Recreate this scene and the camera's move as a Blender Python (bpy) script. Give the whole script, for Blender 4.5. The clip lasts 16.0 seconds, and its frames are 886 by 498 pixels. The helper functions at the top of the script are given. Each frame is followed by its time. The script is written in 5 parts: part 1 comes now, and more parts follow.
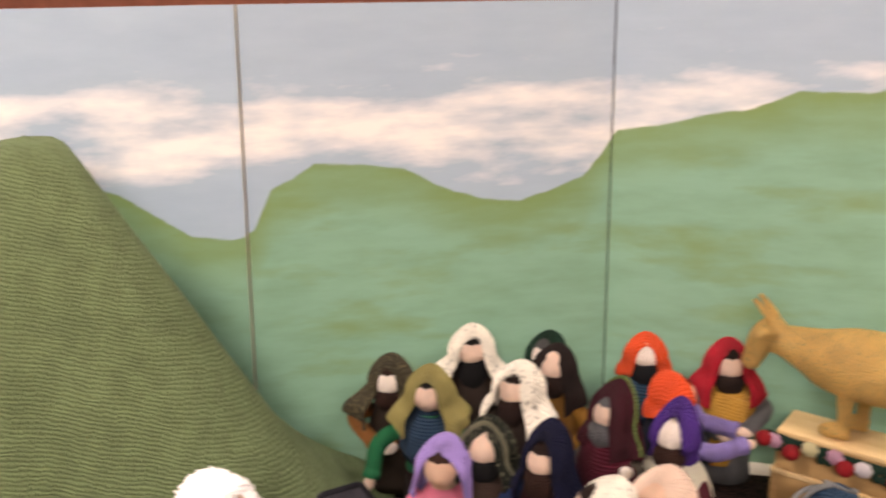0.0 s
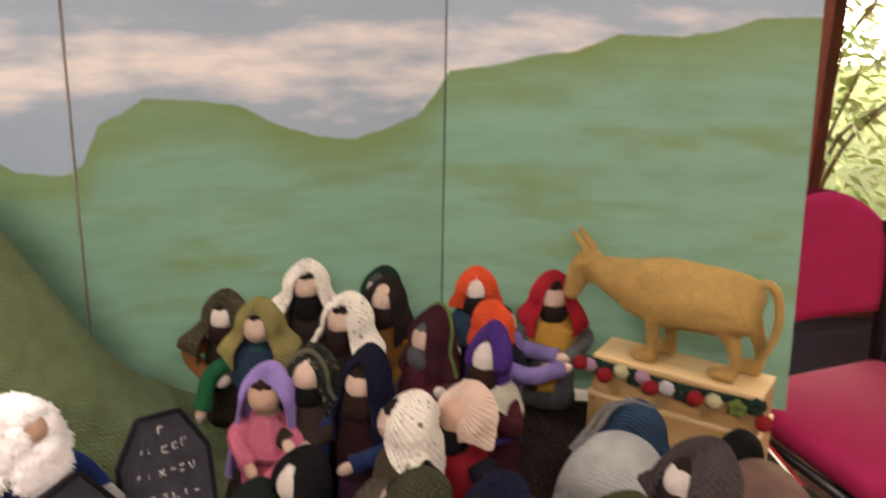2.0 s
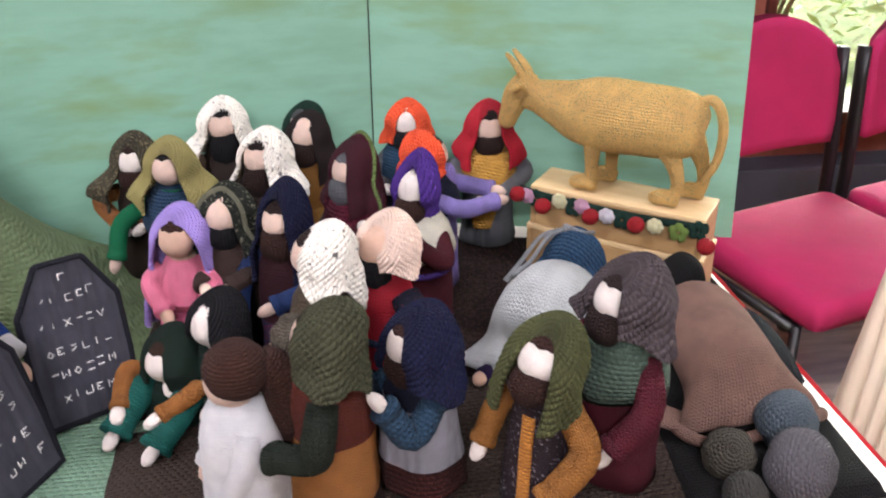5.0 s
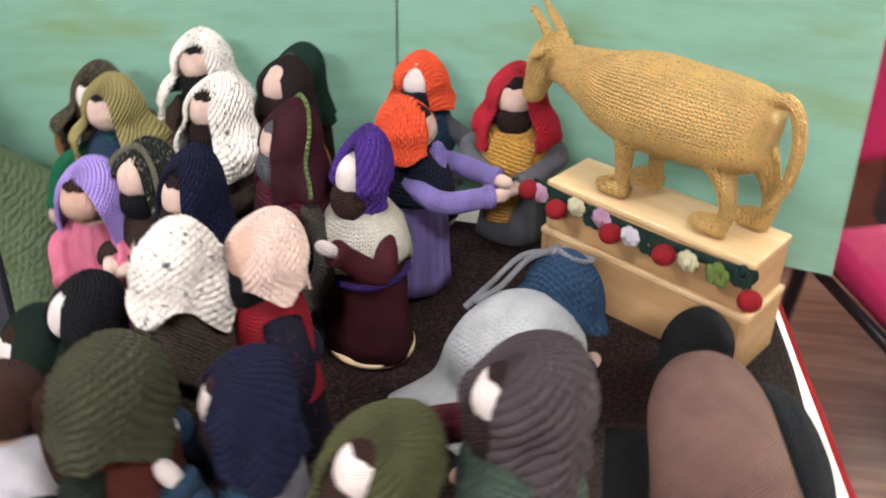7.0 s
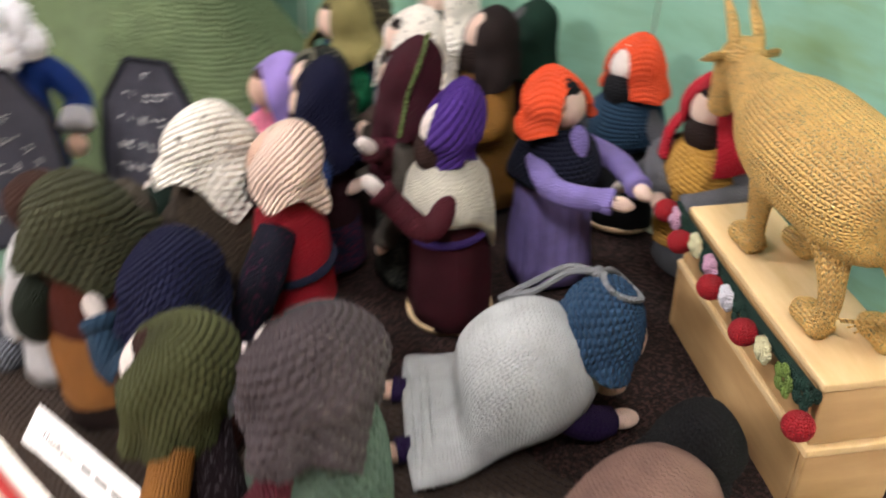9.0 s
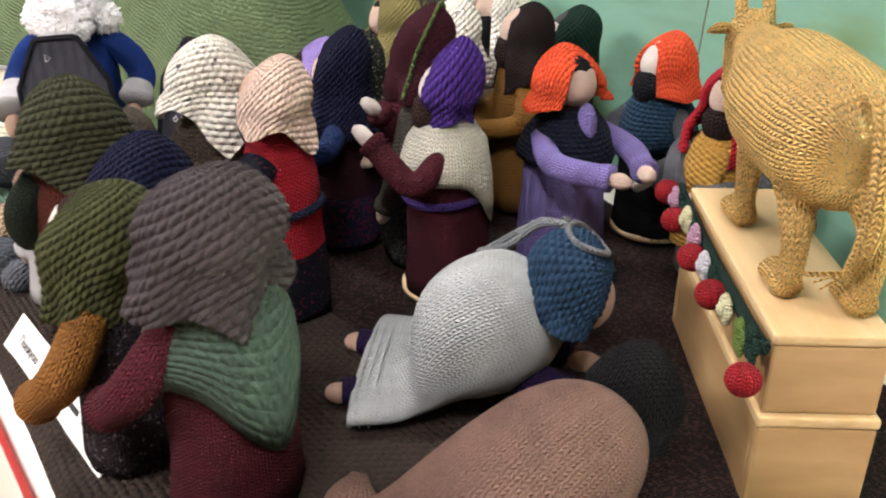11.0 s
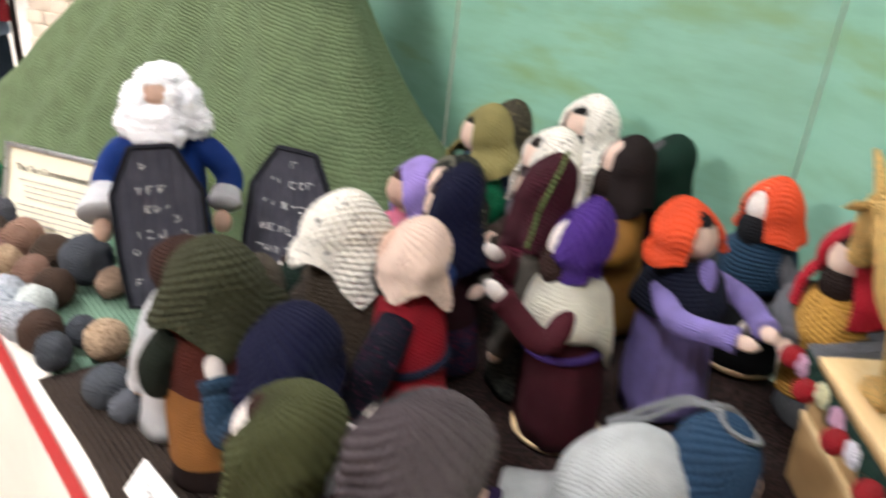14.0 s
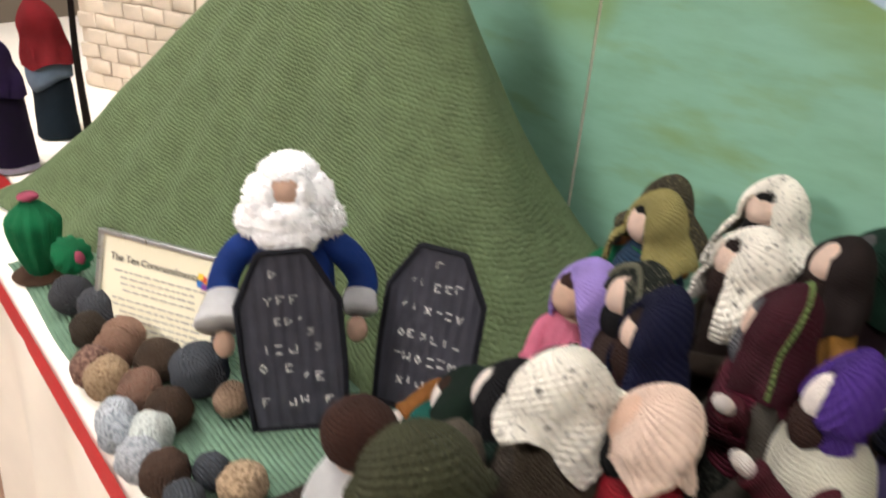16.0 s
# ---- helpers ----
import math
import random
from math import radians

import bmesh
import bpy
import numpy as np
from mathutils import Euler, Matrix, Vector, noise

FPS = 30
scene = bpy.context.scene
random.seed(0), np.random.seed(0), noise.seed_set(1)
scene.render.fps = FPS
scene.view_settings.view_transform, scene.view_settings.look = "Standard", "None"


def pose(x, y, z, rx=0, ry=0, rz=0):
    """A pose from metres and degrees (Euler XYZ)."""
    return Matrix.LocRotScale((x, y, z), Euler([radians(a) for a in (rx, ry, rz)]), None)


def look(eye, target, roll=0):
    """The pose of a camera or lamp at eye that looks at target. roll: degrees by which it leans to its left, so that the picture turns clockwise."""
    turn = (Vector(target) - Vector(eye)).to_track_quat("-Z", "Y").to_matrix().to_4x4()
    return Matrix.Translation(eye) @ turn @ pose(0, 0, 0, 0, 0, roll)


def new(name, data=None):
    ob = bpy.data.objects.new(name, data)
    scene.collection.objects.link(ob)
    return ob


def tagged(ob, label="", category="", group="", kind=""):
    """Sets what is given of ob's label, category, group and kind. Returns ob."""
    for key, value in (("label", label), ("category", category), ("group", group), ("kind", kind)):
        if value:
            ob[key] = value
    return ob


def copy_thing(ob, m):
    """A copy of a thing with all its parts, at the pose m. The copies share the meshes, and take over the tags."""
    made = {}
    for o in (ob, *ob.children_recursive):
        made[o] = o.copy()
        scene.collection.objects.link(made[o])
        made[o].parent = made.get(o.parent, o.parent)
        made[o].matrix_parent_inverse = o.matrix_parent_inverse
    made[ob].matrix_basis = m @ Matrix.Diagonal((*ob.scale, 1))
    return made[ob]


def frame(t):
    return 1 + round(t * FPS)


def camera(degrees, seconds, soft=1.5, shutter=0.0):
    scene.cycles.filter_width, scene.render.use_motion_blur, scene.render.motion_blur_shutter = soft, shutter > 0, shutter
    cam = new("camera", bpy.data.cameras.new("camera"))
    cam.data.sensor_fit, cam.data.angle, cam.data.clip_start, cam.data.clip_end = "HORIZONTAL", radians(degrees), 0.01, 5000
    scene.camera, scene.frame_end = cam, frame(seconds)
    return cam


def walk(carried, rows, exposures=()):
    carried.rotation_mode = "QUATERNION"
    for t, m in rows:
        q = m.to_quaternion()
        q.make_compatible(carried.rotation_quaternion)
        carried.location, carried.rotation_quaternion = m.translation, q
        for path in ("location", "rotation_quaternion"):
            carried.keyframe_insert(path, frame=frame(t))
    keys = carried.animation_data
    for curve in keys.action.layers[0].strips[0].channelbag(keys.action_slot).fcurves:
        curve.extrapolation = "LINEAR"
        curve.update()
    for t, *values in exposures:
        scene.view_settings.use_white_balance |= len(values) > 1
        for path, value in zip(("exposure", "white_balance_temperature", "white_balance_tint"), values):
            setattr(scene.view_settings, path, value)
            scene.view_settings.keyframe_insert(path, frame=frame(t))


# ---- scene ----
cam = camera(53.4, 16.0, soft=2.0, shutter=1.0)
PATH = [
    (0, (-0.1531, -0.9667, 1.5442), (-0.2151, -0.0126, 1.2510), -1.47),
    (0.5, (-0.1118, -0.9879, 1.5477), (-0.1388, -0.0304, 1.2606), -0.30),
    (1, (-0.0920, -1.0022, 1.5443), (-0.0970, -0.0459, 1.2518), -0.04),
    (1.5, (-0.0654, -1.0075, 1.5293), (-0.0484, -0.0557, 1.2233), 0.03),
    (2, (-0.0447, -1.0093, 1.5079), (0.0053, -0.0673, 1.1760), 0.38),
    (2.5, (-0.0335, -1.0057, 1.4884), (0.0354, -0.0744, 1.1306), 0.14),
    (3, (-0.0292, -1.0006, 1.4669), (0.0428, -0.0828, 1.0765), -0.12),
    (3.5, (-0.0215, -0.9912, 1.4519), (0.0550, -0.0882, 1.0290), -0.27),
    (4, (-0.0120, -0.9794, 1.4418), (0.0704, -0.0885, 0.9953), -0.61),
    (4.5, (-0.0077, -0.9659, 1.4323), (0.0803, -0.0830, 0.9711), -0.75),
    (5, (0.0103, -0.9568, 1.4286), (0.0959, -0.0782, 0.9587), -0.87),
    (5.2, (0.0206, -0.9519, 1.4262), (0.1041, -0.0768, 0.9495), -1.18),
    (7.3, (0.3698, -0.6625, 1.3772), (0.1454, 0.1457, 0.8327), 0.49),
    (7.5, (0.4257, -0.6615, 1.3779), (0.1372, 0.1305, 0.8399), 1.41),
    (8, (0.4764, -0.6015, 1.3661), (0.0853, 0.1419, 0.8234), 0.01),
    (8.5, (0.5323, -0.4872, 1.3371), (0.0503, 0.2053, 0.8004), -0.53),
    (9, (0.6373, -0.4501, 1.3290), (0.0238, 0.1203, 0.7829), -0.59),
    (9.2, (0.6828, -0.4438, 1.3170), (0.0232, 0.0930, 0.7909), 0.32),
    (11.3, (0.7749, -0.3632, 1.1917), (0.0152, 0.1269, 0.7643), 0.40),
    (11.5, (0.7706, -0.3617, 1.1967), (0.0266, 0.1525, 0.7699), 0.94),
    (12, (0.7697, -0.3678, 1.2105), (0.0601, 0.1874, 0.7765), 1.91),
    (12.5, (0.7671, -0.3788, 1.2266), (0.0669, 0.1923, 0.7981), 2.92),
    (13, (0.7482, -0.3986, 1.2481), (0.0429, 0.1677, 0.8217), 3.69),
    (13.5, (0.7086, -0.4305, 1.2841), (-0.0137, 0.1210, 0.8669), 3.89),
    (14, (0.6433, -0.4663, 1.3172), (-0.1026, 0.0465, 0.8921), 2.94),
    (14.5, (0.5728, -0.4858, 1.3413), (-0.1833, 0.0097, 0.9137), 2.53),
    (15, (0.5151, -0.4983, 1.3524), (-0.2388, -0.0082, 0.9150), 1.89),
    (15.5, (0.4601, -0.4954, 1.3616), (-0.2906, -0.0069, 0.9169), 1.47),
    (16, (0.3870, -0.5060, 1.3741), (-0.3628, -0.0107, 0.9354), 1.81),
]
EXPOSURES = [(0.0, 0.64, 7300, 22), (0.5, 0.63, 7300, 22), (1.0, 0.58, 7300, 21), (1.5, 0.35, 7300, 21), (2.0, 0.13, 7200, 21), (2.5, 0.12, 6600, 24), (3.0, 0.62, 6200, 25), (3.5, 0.85, 6000, 26), (4.5, 0.87, 5750, 20), (5.2, 0.9, 5750, 18),
             (7.5, 0.98, 5900, 15), (9.0, 0.94, 6100, 14), (11.5, 0.98, 5950, 12), (12.5, 0.95, 5650, 10), (13.0, 1.02, 5650, 11), (14.0, 1.0, 5900, 11), (14.5, 0.72, 6050, 10), (16.0, 0.62, 6200, 10)]
walk(cam, [(t, look(eye, target, roll)) for t, eye, target, roll in PATH], EXPOSURES)

# ---- light ----
world = bpy.data.worlds.new("world")
scene.world = world
world.use_nodes = True
wn = world.node_tree.nodes
sky = wn.new("ShaderNodeTexSky")
sky.sky_type = "NISHITA"
sky.sun_disc = False
sky.sun_elevation = radians(40.5)
sky.sun_rotation = radians(85)
wn["Background"].inputs["Strength"].default_value = 0.15
world.node_tree.links.new(sky.outputs[0], wn["Background"].inputs[0])


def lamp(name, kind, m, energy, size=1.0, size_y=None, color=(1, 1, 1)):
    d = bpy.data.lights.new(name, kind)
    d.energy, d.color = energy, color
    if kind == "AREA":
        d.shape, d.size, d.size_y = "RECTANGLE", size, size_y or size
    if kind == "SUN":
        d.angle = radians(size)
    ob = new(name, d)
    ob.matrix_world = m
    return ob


lamp("sun", "SUN", look((7, 0.6, 6), (0, 0, 0)), 5.0, 0.5, color=(1.0, 0.95, 0.87))

# ---- materials ----


class Nodes:
    """Short hand for shader node trees."""

    def __init__(self, name):
        self.mat = bpy.data.materials.new(name)
        self.mat.use_nodes = True
        self.tree = self.mat.node_tree
        self.bsdf = self.tree.nodes["Principled BSDF"]
        self.out = self.tree.nodes["Material Output"]

    def add(self, kind, **values):
        n = self.tree.nodes.new(kind)
        for k, v in values.items():
            setattr(n, k, v)
        return n

    def link(self, a, b):
        self.tree.links.new(a, b)

    def put(self, socket, v):
        if isinstance(v, (int, float, tuple)):
            socket.default_value = v
        else:
            self.link(v, socket)

    def math(self, op, a, b=0.0, c=0.0):
        n = self.add("ShaderNodeMath", operation=op)
        for s, v in zip(n.inputs, (a, b, c)):
            self.put(s, v)
        return n.outputs[0]

    def mix(self, f, a, b):
        n = self.add("ShaderNodeMix", data_type="RGBA")
        self.put(n.inputs[0], f)
        self.put(n.inputs[6], a)
        self.put(n.inputs[7], b)
        return n.outputs[2]

    def noise(self, vec, scale, detail=3.0, rough=0.55):
        n = self.add("ShaderNodeTexNoise")
        n.inputs["Scale"].default_value, n.inputs["Detail"].default_value, n.inputs["Roughness"].default_value = scale, detail, rough
        if vec is not None:
            self.link(vec, n.inputs["Vector"])
        return n.outputs[0]

    def ramp(self, f, *stops):
        n = self.add("ShaderNodeValToRGB")
        el = n.color_ramp.elements
        while len(el) < len(stops):
            el.new(0.5)
        for e, (p, c) in zip(el, stops):
            e.position, e.color = p, (*c[:3], 1) if isinstance(c, tuple) else (c, c, c, 1)
        self.link(f, n.inputs[0])
        return n.outputs[0]

    def bump(self, h, dist, strength=1.0):
        n = self.add("ShaderNodeBump")
        n.inputs["Strength"].default_value, n.inputs["Distance"].default_value = strength, dist
        self.link(h, n.inputs["Height"])
        self.link(n.outputs[0], self.bsdf.inputs["Normal"])

    def coord(self, which="Object"):
        return self.add("ShaderNodeTexCoord").outputs[which]


def rgb(h):
    """Linear colour from an sRGB hex text."""
    c = [int(h[i:i + 2], 16) / 255 for i in (0, 2, 4)]
    return tuple(v / 12.92 if v <= 0.04045 else ((v + 0.055) / 1.055) ** 2.4 for v in c) + (1,)


def shade(c, k):
    return tuple(min(1, v * k) for v in c[:3]) + (1,)


KNITS, PITCH = {}, {}


def knit(color, stitch="stock", w=0.0052, fleck=None, amount=0.5, fuzz=0.06, glitter=False, wob_k=0.4, depth=0.8, spot=260):
    """Hand-knitted wool: stocking stitch (columns of V), garter stitch (ridges of bumps) or rib. The uv is in metres."""
    key = (color, stitch, w, fleck, amount, glitter, wob_k, depth, spot)
    if key in KNITS:
        return KNITS[key]
    n = Nodes("wool_" + stitch)
    uv = n.coord("UV")
    obj = n.coord("Object")
    wob = n.add("ShaderNodeTexNoise")
    wob.inputs["Scale"].default_value = 70
    n.link(obj, wob.inputs["Vector"])
    sub = n.add("ShaderNodeVectorMath", operation="MULTIPLY_ADD")
    n.link(wob.outputs["Color"], sub.inputs[0])
    sub.inputs[1].default_value = (w * wob_k, w * wob_k, 0)
    n.link(uv, sub.inputs[2])
    jit = n.add("ShaderNodeTexNoise")
    jit.inputs["Scale"].default_value = 0.5 / w
    n.link(obj, jit.inputs["Vector"])
    sub2 = n.add("ShaderNodeVectorMath", operation="MULTIPLY_ADD")
    n.link(jit.outputs["Color"], sub2.inputs[0])
    sub2.inputs[1].default_value = (w * wob_k * 0.9, w * wob_k * 0.6, 0)
    mid = n.add("ShaderNodeVectorMath", operation="ADD")
    n.link(sub.outputs[0], mid.inputs[0])
    mid.inputs[1].default_value = (-0.95 * w * wob_k, -0.80 * w * wob_k, 0)
    n.link(mid.outputs[0], sub2.inputs[2])
    sep = n.add("ShaderNodeSeparateXYZ")
    n.link(sub2.outputs[0], sep.inputs[0])
    u = n.math("DIVIDE", sep.outputs[0], w)
    v = n.math("DIVIDE", sep.outputs[1], w * (0.78 if stitch != "garter" else 1.0))
    tau = 2 * math.pi
    if stitch == "garter":
        row = n.math("FLOOR", v)
        ridge = n.math("ABSOLUTE", n.math("SINE", n.math("MULTIPLY", v, math.pi)))
        shift = n.math("MULTIPLY_ADD", row, 0.5, n.math("DIVIDE", u, 1.3))
        knob = n.math("MULTIPLY_ADD", n.math("ABSOLUTE", n.math("SINE", n.math("MULTIPLY", shift, math.pi))), 0.85, 0.15)
        h = n.math("MULTIPLY", ridge, knob)
    else:
        fu = n.math("FRACT", u)
        slant = n.math("ABSOLUTE", n.math("SUBTRACT", fu, 0.5))
        wave = n.math("SINE", n.math("MULTIPLY", n.math("MULTIPLY_ADD", slant, -1.5, v), tau))
        leg = n.math("ABSOLUTE", n.math("SINE", n.math("MULTIPLY", u, tau)))
        h = n.math("MULTIPLY", n.math("POWER", leg, 0.6), n.math("MULTIPLY_ADD", wave, 0.3, 0.7))
        if stitch == "rib":
            wide = n.math("SINE", n.math("MULTIPLY", u, tau / 3))
            h = n.math("MULTIPLY_ADD", wide, 0.7, h)
    fine = n.noise(obj, 700, 3)
    h = n.math("MULTIPLY_ADD", fine, 0.7, h)
    c = rgb(color)
    c = shade(c, min(1.0, 0.45 + 0.75 * max(c[:3])))
    big = n.noise(obj, 34, 4)
    col = n.mix(n.ramp(big, (0.3, 0.0), (0.7, 1.0)), shade(c, 0.82), shade(c, 1.15))
    if fleck:
        dots = n.noise(obj, spot, 2)
        col = n.mix(n.ramp(dots, (0.62 - 0.24 * amount, 0.0), (0.70 - 0.24 * amount, 1.0)), col, rgb(fleck))
    grain = n.noise(obj, 1400, 1)
    col = n.mix(n.math("MULTIPLY", grain, 0.25), col, shade(c, 1.3))
    n.put(n.bsdf.inputs["Base Color"], col)
    n.bsdf.inputs["Roughness"].default_value = 0.92
    n.bsdf.inputs["Sheen Weight"].default_value = fuzz * (0.25 + max(c[:3]))
    n.bsdf.inputs["Sheen Roughness"].default_value = 0.6
    n.bsdf.inputs["Specular IOR Level"].default_value = 0.15
    if glitter:
        g = n.ramp(n.noise(obj, 640, 1), (0.585, 0.0), (0.63, 1.0))
        n.put(n.bsdf.inputs["Metallic"], n.math("MULTIPLY", g, 0.75))
        n.put(n.bsdf.inputs["Roughness"], n.math("MULTIPLY_ADD", g, -0.6, 0.85))
        n.put(n.bsdf.inputs["Base Color"], n.mix(g, col, rgb("FFE7A0")))
    n.bump(h, w * depth, 1.0)
    KNITS[key] = n.mat
    PITCH[n.mat] = (stitch, w)
    return n.mat


def plain(name, color, rough=0.6, var=0.12, scale=12, bump=0.0, metal=0.0, bscale=None, coord="Object"):
    n = Nodes(name)
    o = n.coord(coord)
    c = rgb(color)
    f = n.ramp(n.noise(o, scale, 5), (0.3, 0.0), (0.7, 1.0))
    n.put(n.bsdf.inputs["Base Color"], n.mix(f, shade(c, 1 - var), shade(c, 1 + var)))
    n.put(n.bsdf.inputs["Roughness"], n.math("MULTIPLY_ADD", n.noise(o, scale * 4, 3), 0.2, rough - 0.1))
    n.bsdf.inputs["Metallic"].default_value = metal
    if bump:
        n.bump(n.noise(o, bscale or scale * 20, 4), bump)
    return n.mat


def wood(name, color, dark, rough=0.4, stretch=(1.2, 14, 14)):
    n = Nodes(name)
    m = n.add("ShaderNodeMapping")
    m.inputs["Scale"].default_value = stretch
    n.link(n.coord(), m.inputs["Vector"])
    f = n.noise(m.outputs[0], 4.0, 6, 0.6)
    g = n.noise(m.outputs[0], 30.0, 3, 0.6)
    col = n.mix(n.ramp(f, (0.35, 0.0), (0.62, 1.0)), rgb(color), rgb(dark))
    n.put(n.bsdf.inputs["Base Color"], n.mix(n.math("MULTIPLY", g, 0.3), col, rgb(dark)))
    n.bsdf.inputs["Roughness"].default_value = rough
    n.bump(g, 0.0004, 0.5)
    return n.mat


SKIN = "E9CBB8"
skin = knit(SKIN, "stock", 0.0032)
skin_pale = knit("F5E6DC", "stock", 0.0032)
skin_tan = knit("DDB79E", "stock", 0.0032)

# ---- mesh building ----


class Build:
    """Gathers grid surfaces into one mesh; each face keeps its material and a uv in metres."""

    def __init__(self):
        self.v, self.f, self.uv, self.mi, self.mats = [], [], [], [], []

    def slot(self, mat):
        if mat not in self.mats:
            self.mats.append(mat)
        return self.mats.index(mat)

    def grid(self, rows, mat, ring=True, cap0=False, cap1=False, uvs=None):
        """rows: lists of points of one length; ring: each row is a closed loop."""
        k, n, base = self.slot(mat), len(rows[0]), len(self.v)
        a = np.array(rows, float)
        d = np.linalg.norm(np.diff(np.concatenate([a, a[:, :1]], 1) if ring else a, axis=1), axis=2)
        girth = d.sum(1).mean()
        step = np.linalg.norm(np.diff(a, axis=0), axis=2).mean(1)
        vv = np.concatenate([[0], np.cumsum(step)])
        self.v += a.reshape(-1, 3).tolist()
        cols = n if ring else n - 1
        i, j = np.meshgrid(np.arange(len(rows) - 1), np.arange(cols), indexing="ij")
        j2 = (j + 1) % n
        self.f += np.stack([base + i * n + j, base + i * n + j2, base + (i + 1) * n + j2, base + (i + 1) * n + j], -1).reshape(-1, 4).tolist()
        if uvs is not None:
            w = np.array(uvs, float)
            q = np.stack([w[i, j], w[i, j2], w[i + 1, j2], w[i + 1, j]], 2)
        else:
            u0, u1 = girth * j / cols, girth * (j + 1) / cols
            q = np.stack([np.stack(e, -1) for e in ((u0, vv[i]), (u1, vv[i]), (u1, vv[i + 1]), (u0, vv[i + 1]))], 2)
        self.uv += q.reshape(-1, 2).tolist()
        self.mi += [k] * i.size
        for flag, i in ((cap0, 0), (cap1, len(rows) - 1)):
            if flag:
                loop = [base + i * n + j for j in range(n)]
                self.f.append(tuple(loop[::-1] if i == 0 else loop))
                self.uv += [(p[0] + p[2], p[1]) for p in (a[i][::-1] if i == 0 else a[i])]
                self.mi.append(k)
        return self

    def ball(self, c, r, mat, m=None, nu=20, nv=12, lump=0.0, seed=0.0):
        rows = []
        for i in range(nv + 1):
            t = math.pi * min(max(i / nv, 0.015), 0.985)
            row = []
            for j in range(nu):
                p = 2 * math.pi * j / nu
                q = Vector((math.sin(t) * math.cos(p), math.sin(t) * math.sin(p), -math.cos(t)))
                k = 1 + lump * noise.noise(q * 2.2 + Vector((seed, seed * 0.7, 3)))
                q = Vector((q.x * r[0], q.y * r[1], q.z * r[2])) * k
                row.append((m @ q if m else q) + Vector(c))
            rows.append(row)
        return self.grid(rows, mat, True, True, True)

    def tube(self, pts, radii, mat, n=14, flat=1.0, cap=True, up=(0, 0, 1), smooth=True):
        """A round bar along pts. radii: one for each point, or pairs (across, up)."""
        pts = [Vector(p) for p in pts]
        radii = [r if isinstance(r, tuple) else (r, r * flat) for r in radii]
        if smooth and len(pts) > 2:
            pts, radii = spline(pts, radii, 5)
        rows, a = [], None
        for i, p in enumerate(pts):
            d = (pts[min(i + 1, len(pts) - 1)] - pts[max(i - 1, 0)]).normalized()
            if a is None:
                a = d.cross(Vector(up))
                if a.length < 0.3:
                    a = d.cross(Vector((0, 1, 0)))
            a = (a - d * a.dot(d)).normalized()
            b = a.cross(d)
            rows.append([p + a * math.cos(2 * math.pi * j / n) * radii[i][0] + b * math.sin(2 * math.pi * j / n) * radii[i][1] for j in range(n)])
        return self.grid(rows, mat, True, cap, cap)

    def lathe(self, profile, mat, n=28, flat=1.0, wob=0.0, seed=0.0, cap0=False, cap1=False):
        rows = []
        for r, z in profile:
            row = []
            for j in range(n):
                p = 2 * math.pi * j / n
                k = 1 + wob * noise.noise(Vector((math.cos(p) * 1.6 + seed, math.sin(p) * 1.6, z * 14)))
                row.append((r * k * math.cos(p), r * k * flat * math.sin(p), z))
            rows.append(row)
        return self.grid(rows, mat, True, cap0, cap1)

    def box(self, c, s, mat, m=None, bev=0.0):
        bm = bmesh.new()
        bmesh.ops.create_cube(bm, size=1)
        for q in bm.verts:
            q.co = Vector((q.co.x * s[0], q.co.y * s[1], q.co.z * s[2]))
        if bev:
            bmesh.ops.bevel(bm, geom=bm.edges[:], offset=bev, segments=2, profile=0.6, affect="EDGES")
        base, k = len(self.v), self.slot(mat)
        bm.verts.index_update()
        for q in bm.verts:
            p = Vector(q.co)
            p = (m @ p if m else p) + Vector(c)
            self.v.append(tuple(p))
        for f in bm.faces:
            self.f.append(tuple(base + q.index for q in f.verts))
            ax = max(range(3), key=lambda i: abs(f.normal[i]))
            for q in f.verts:
                o = [q.co[i] for i in range(3) if i != ax]
                self.uv.append((o[0], o[1]))
            self.mi.append(k)
        bm.free()
        return self

    def planar(self, fn):
        """Replaces the uv by a function of the place."""
        self.uv = [fn(self.v[i]) for f in self.f for i in f]
        return self

    def make(self, name, parent=None, m=None, smooth=True, turn=True):
        me = bpy.data.meshes.new(name)
        me.from_pydata(self.v, [], self.f)
        layer = me.uv_layers.new(name="UVMap")
        layer.data.foreach_set("uv", np.array(self.uv, float).ravel())
        for mat in self.mats:
            me.materials.append(mat)
        me.polygons.foreach_set("material_index", self.mi)
        if smooth:
            me.polygons.foreach_set("use_smooth", [True] * len(self.f))
        if turn:
            bm = bmesh.new()
            bm.from_mesh(me)
            bmesh.ops.recalc_face_normals(bm, faces=bm.faces[:])
            bm.to_mesh(me)
            bm.free()
        ob = new(name, me)
        if m is not None:
            ob.matrix_world = m
        if parent is not None:
            ob.parent = parent
        return ob


